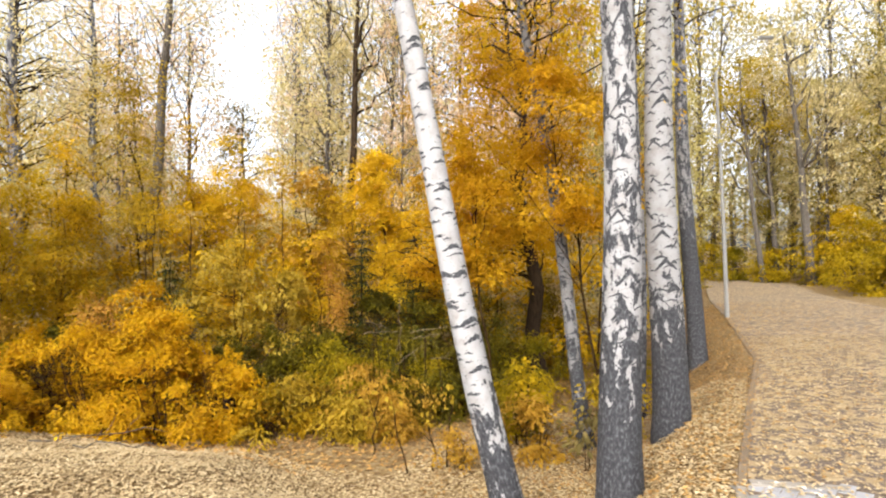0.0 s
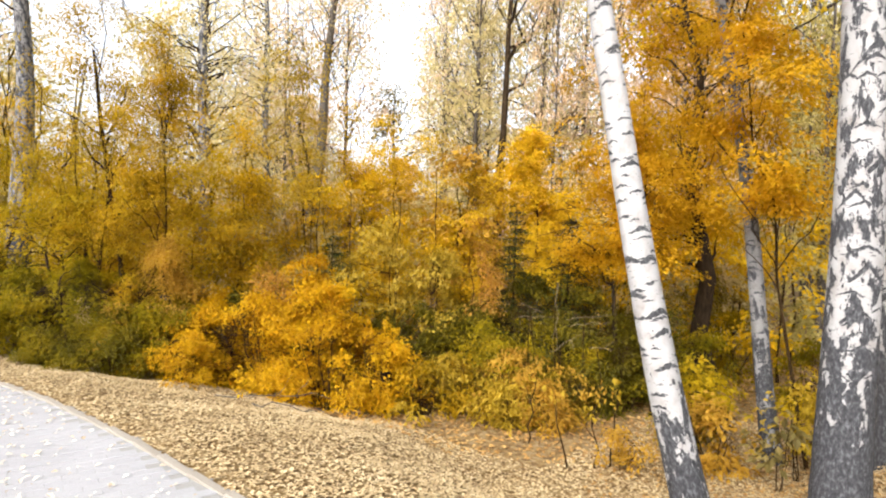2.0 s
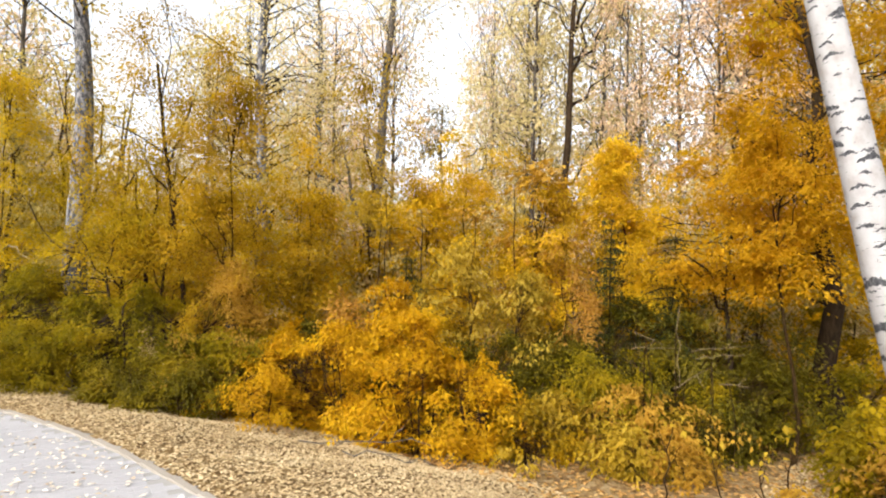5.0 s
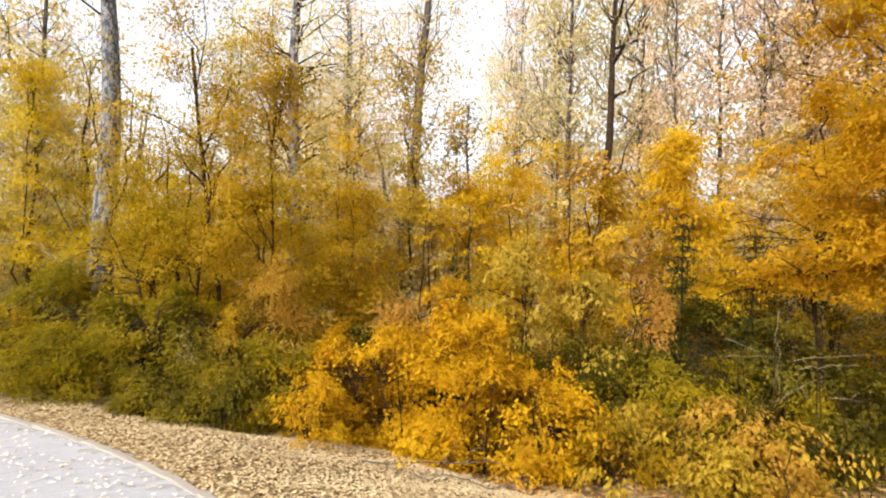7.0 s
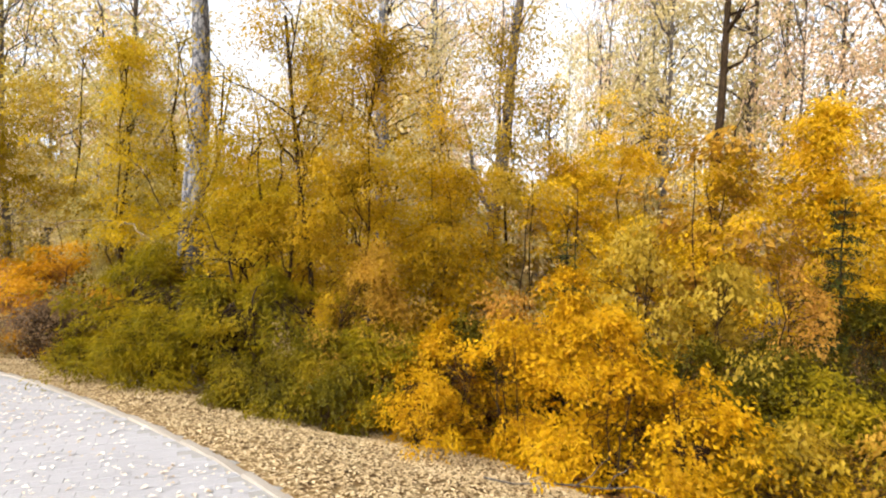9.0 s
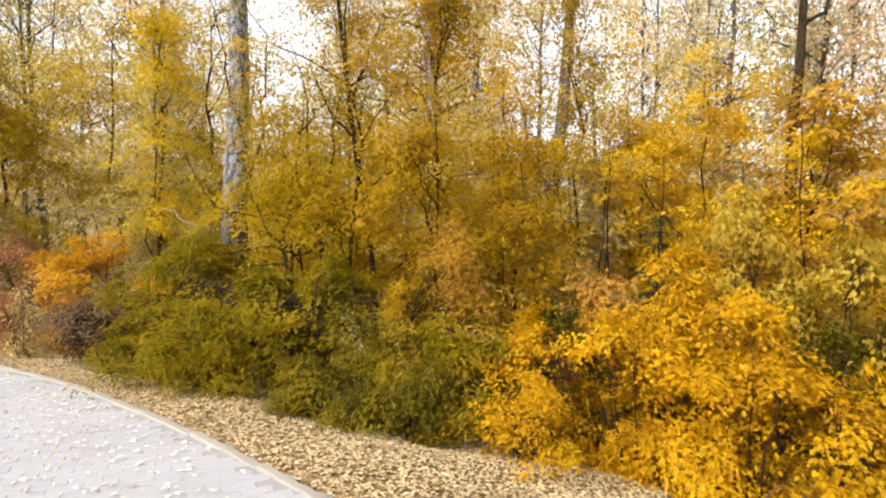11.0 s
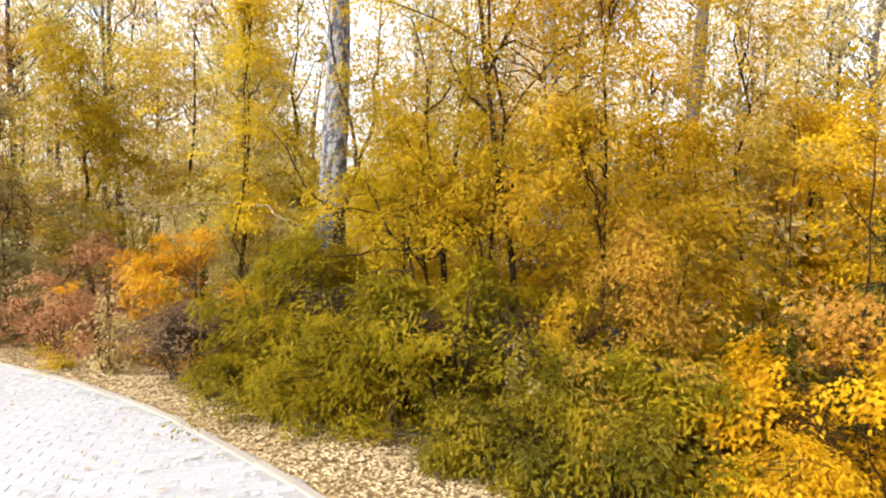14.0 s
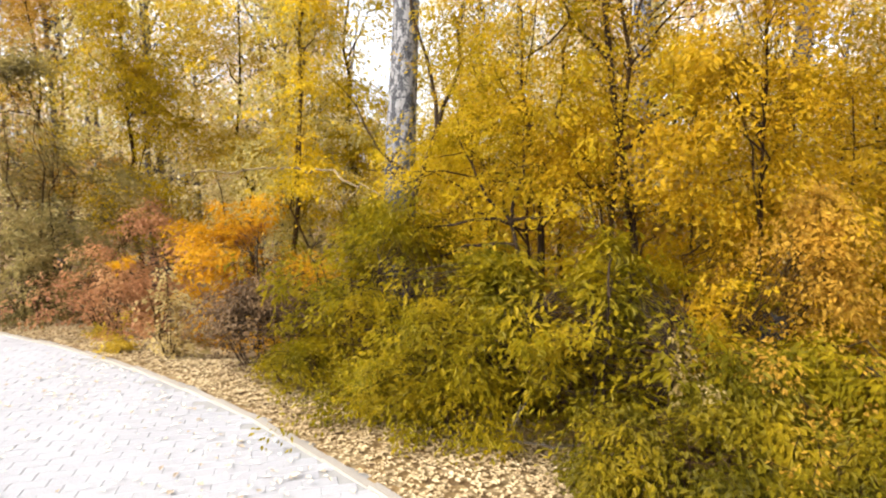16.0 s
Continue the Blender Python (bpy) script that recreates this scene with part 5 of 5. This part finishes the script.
for i, (x, y, h, mat) in enumerate([(2.7, 12.9, 1.2, OLIVE), (1.2, 13.3, 1.5, GREEN), (3.9, 16.2, 1.5, OLIVE), (3.3, 10.6, 1.0, GREEN), (2.4, 13.8, 2.2, GREEN), (1.5, 10.1, 1.2, GREEN), (0.6, 12.3, 1.3, GREEN)]):
    plant("low_shrub", "low olive undergrowth beneath the birches", "shrub", x, y, h, 0.8, 0.1, mat, TWIG, 5, 0.012, n=70, per=34, spread=0.17, leaf=0.075, seed=210 + i)
for x, y, h, z0, seed in ((-7.72, 7.42, 1.2, 0.85, 221), (-7.5, 7.38, 0.9, 0.6, 222)):
    plant("pale_tuft", "tuft of silvery dry leaves in the olive shrubs", "shrub", x, y, h, 0.14, z0, WHITE_STRAW, TWIG, 2, 0.006, n=12, per=9, spread=0.06, leaf=0.06, seed=seed, group="pale tufts")


def crooked_tree(label, x, y, stem, r0, boughs, leaf_mat, seed):
    """A small tree with a bent dark stem and spreading boughs that show between thin sprays of leaves; places are heights over the sea of the scene."""
    r = np.random.default_rng(seed)
    top = holder("crooked_tree", x, y, label, "tree", "crooked trees")
    base = np.array(top.location)
    pts = np.array([(x, y, base[2] - 0.02)] + list(stem), float) - base
    trunk = part("trunk", mesh_of("stem", *tube(pts, np.linspace(r0, 0.55 * r0, len(pts)), 8), BARK, smooth=True), top)
    tips = []
    for way in boughs:
        p = np.array(way, float) - base
        fine = np.concatenate([bend(p[i], p[i + 1], r, 0.02, 4, 0.04)[(1 if i else 0):] for i in range(len(p) - 1)])
        part("bough", mesh_of("bough", *tube(fine, np.linspace(0.6 * r0, 0.005, len(fine)), 6), BARK, smooth=True), trunk)
        for k0 in range(2, len(fine)):
            tw = bend(fine[k0], fine[k0] + r.normal(0, 0.16, 3) + 0.5 * (fine[k0] - fine[k0 - 1]), r, 0.02, 4, 0.05)
            part("twig", mesh_of("twig", *tube(tw, np.linspace(0.006, 0.0025, 4), 4), BARK), trunk)
            tips.append((tw[-1], tw[-1] - tw[0]))
    part("crown", mesh_of("leaves", *plates([p for p, o in tips], [o for p, o in tips], 26, 0.2, 0.055, r), leaf_mat), top)


crooked_tree("crooked dark-stemmed small tree with thin leaves", -9.2, 8.3, [(-9.24, 8.3, 0.5), (-9.37, 8.3, 0.96)], 0.034,
             [[(-9.37, 8.3, 0.96), (-9.62, 8.3, 1.15), (-9.79, 8.3, 1.47), (-10.02, 8.3, 1.75)], [(-9.37, 8.3, 0.96), (-9.04, 8.3, 1.0), (-8.81, 8.3, 1.22)], [(-9.37, 8.3, 0.94), (-9.9, 8.15, 0.9), (-10.5, 8.1, 0.72)],
              [(-9.37, 8.3, 0.96), (-9.25, 8.3, 1.35), (-9.3, 8.35, 1.75)], [(-9.3, 8.3, 0.75), (-9.65, 8.2, 0.72), (-10.0, 8.1, 0.6)]], OLIVE, 231)
crooked_tree("slim dark-stemmed tree leaning over the shrubs", -8.25, 8.95, [(-8.48, 9.0, 0.9), (-8.7, 9.0, 2.0), (-8.85, 8.95, 3.2), (-9.0, 8.9, 4.6)], 0.042,
             [[(-8.6, 9.0, 1.6), (-8.3, 8.9, 1.85), (-8.0, 8.8, 1.95)], [(-8.75, 9.0, 2.4), (-9.1, 8.9, 2.8), (-9.35, 8.8, 3.4)], [(-8.8, 8.95, 2.9), (-8.5, 8.9, 3.3), (-8.2, 8.8, 3.9)], [(-8.55, 9.0, 1.3), (-8.85, 8.85, 1.5), (-9.0, 8.75, 1.55)]], OLIVE, 232)
crooked_tree("grey-brown forked stem among the leaves", -9.5, 9.3, [(-9.52, 9.3, 0.6), (-9.55, 9.3, 1.1)], 0.055,
             [[(-9.55, 9.3, 1.1), (-9.66, 9.3, 1.7), (-9.8, 9.3, 2.6), (-10.1, 9.3, 3.9)], [(-9.55, 9.3, 1.1), (-9.4, 9.3, 1.7), (-9.35, 9.3, 2.6), (-9.1, 9.3, 3.6)]], OLIVE, 233)
crooked_tree("dark leaning stems with thin hanging leaves", -11.3, 8.9, [(-11.1, 9.0, 0.9), (-10.75, 9.1, 1.9)], 0.045,
             [[(-10.75, 9.1, 1.9), (-10.9, 9.1, 2.7), (-11.2, 9.1, 3.8), (-11.6, 9.1, 4.9)], [(-10.75, 9.1, 1.9), (-10.45, 9.1, 2.6), (-10.4, 9.1, 3.6), (-10.7, 9.0, 4.8)], [(-10.95, 9.05, 1.3), (-11.5, 8.95, 1.7), (-12.0, 8.9, 2.4)]], OLIVE, 234)
for i, (x, y, h, ln) in enumerate([(-6.75, 13.4, 4.4, -0.06), (-5.85, 11.7, 4.0, -0.02), (-5.2, 11.6, 3.7, 0.02), (-4.2, 11.8, 3.6, 0.03), (-3.3, 12.0, 4.2, -0.02), (-6.1, 11.4, 3.4, 0.06), (-7.1, 10.8, 3.8, -0.08)]):
    r = np.random.default_rng(240 + i)
    top = holder("thin_sapling", x, y, "thin dark-stemmed sapling with few leaves", "tree", "thin saplings")
    p = bend(np.array([0, 0, -0.05]), np.array([ln * h, 0.0, h]), r, 0, 9, 0.008)
    part("trunk", mesh_of("stem", *tube(p, np.linspace(0.022, 0.007, 9), 6), BARK, smooth=True), top)
    tips = []
    for k0 in (3, 4, 5, 6, 7, 8):
        tw = bend(p[k0], p[k0] + np.append(r.normal(0, 0.3, 2), 0.16), r, 0.02, 4, 0.04)
        part("twig", mesh_of("twig", *tube(tw, np.linspace(0.007, 0.003, 4), 4), BARK), top)
        tips.append((tw[-1], tw[-1] - tw[0]))
    part("crown", mesh_of("leaves", *plates([q for q, o in tips], [o for q, o in tips], 22, 0.22, 0.065, r), YELLOW), top)
for i, (a, b) in enumerate([((-0.68, 9.1, 0.82), (-0.66, 9.1, -0.2)), ((-1.26, 9.1, 0.25), (-0.72, 9.1, 0.29)), ((-0.52, 9.1, 0.26), (0.18, 9.1, 0.38)), ((-1.24, 9.1, 0.47), (-0.87, 9.1, 0.33)), ((-0.75, 9.0, -0.22), (-0.32, 9.0, 0.08)), ((-0.2, 9.0, -0.12), (0.15, 9.0, -0.13)), ((-0.48, 9.0, 0.18), (0.09, 9.0, 0.28))]):
    r = np.random.default_rng(250 + i)
    top = holder("dead_branch", a[0], a[1], "dry pale twig caught in the shaded undergrowth", "branch", "dead branches")
    p = bend(np.array(a) - np.array(top.location), np.array(b) - np.array(top.location), r, 0.02, 7, 0.02)
    part("stem", mesh_of("stem", *tube(p, np.linspace(0.006, 0.003, 7), 5), DRY_TWIG, smooth=True), top)
    part("twig", mesh_of("twig", *tube(bend(p[4], p[4] + r.normal(0, 0.12, 3), r, 0, 4, 0.04), np.linspace(0.004, 0.002, 4), 4), DRY_TWIG), top)
    part("stub", mesh_of("stub", *tube(bend(p[2], np.array([p[2][0] + 0.05, p[2][1] + 0.1, -0.05]), r, 0, 4, 0.03), np.linspace(0.006, 0.004, 4), 4), TWIG), top)
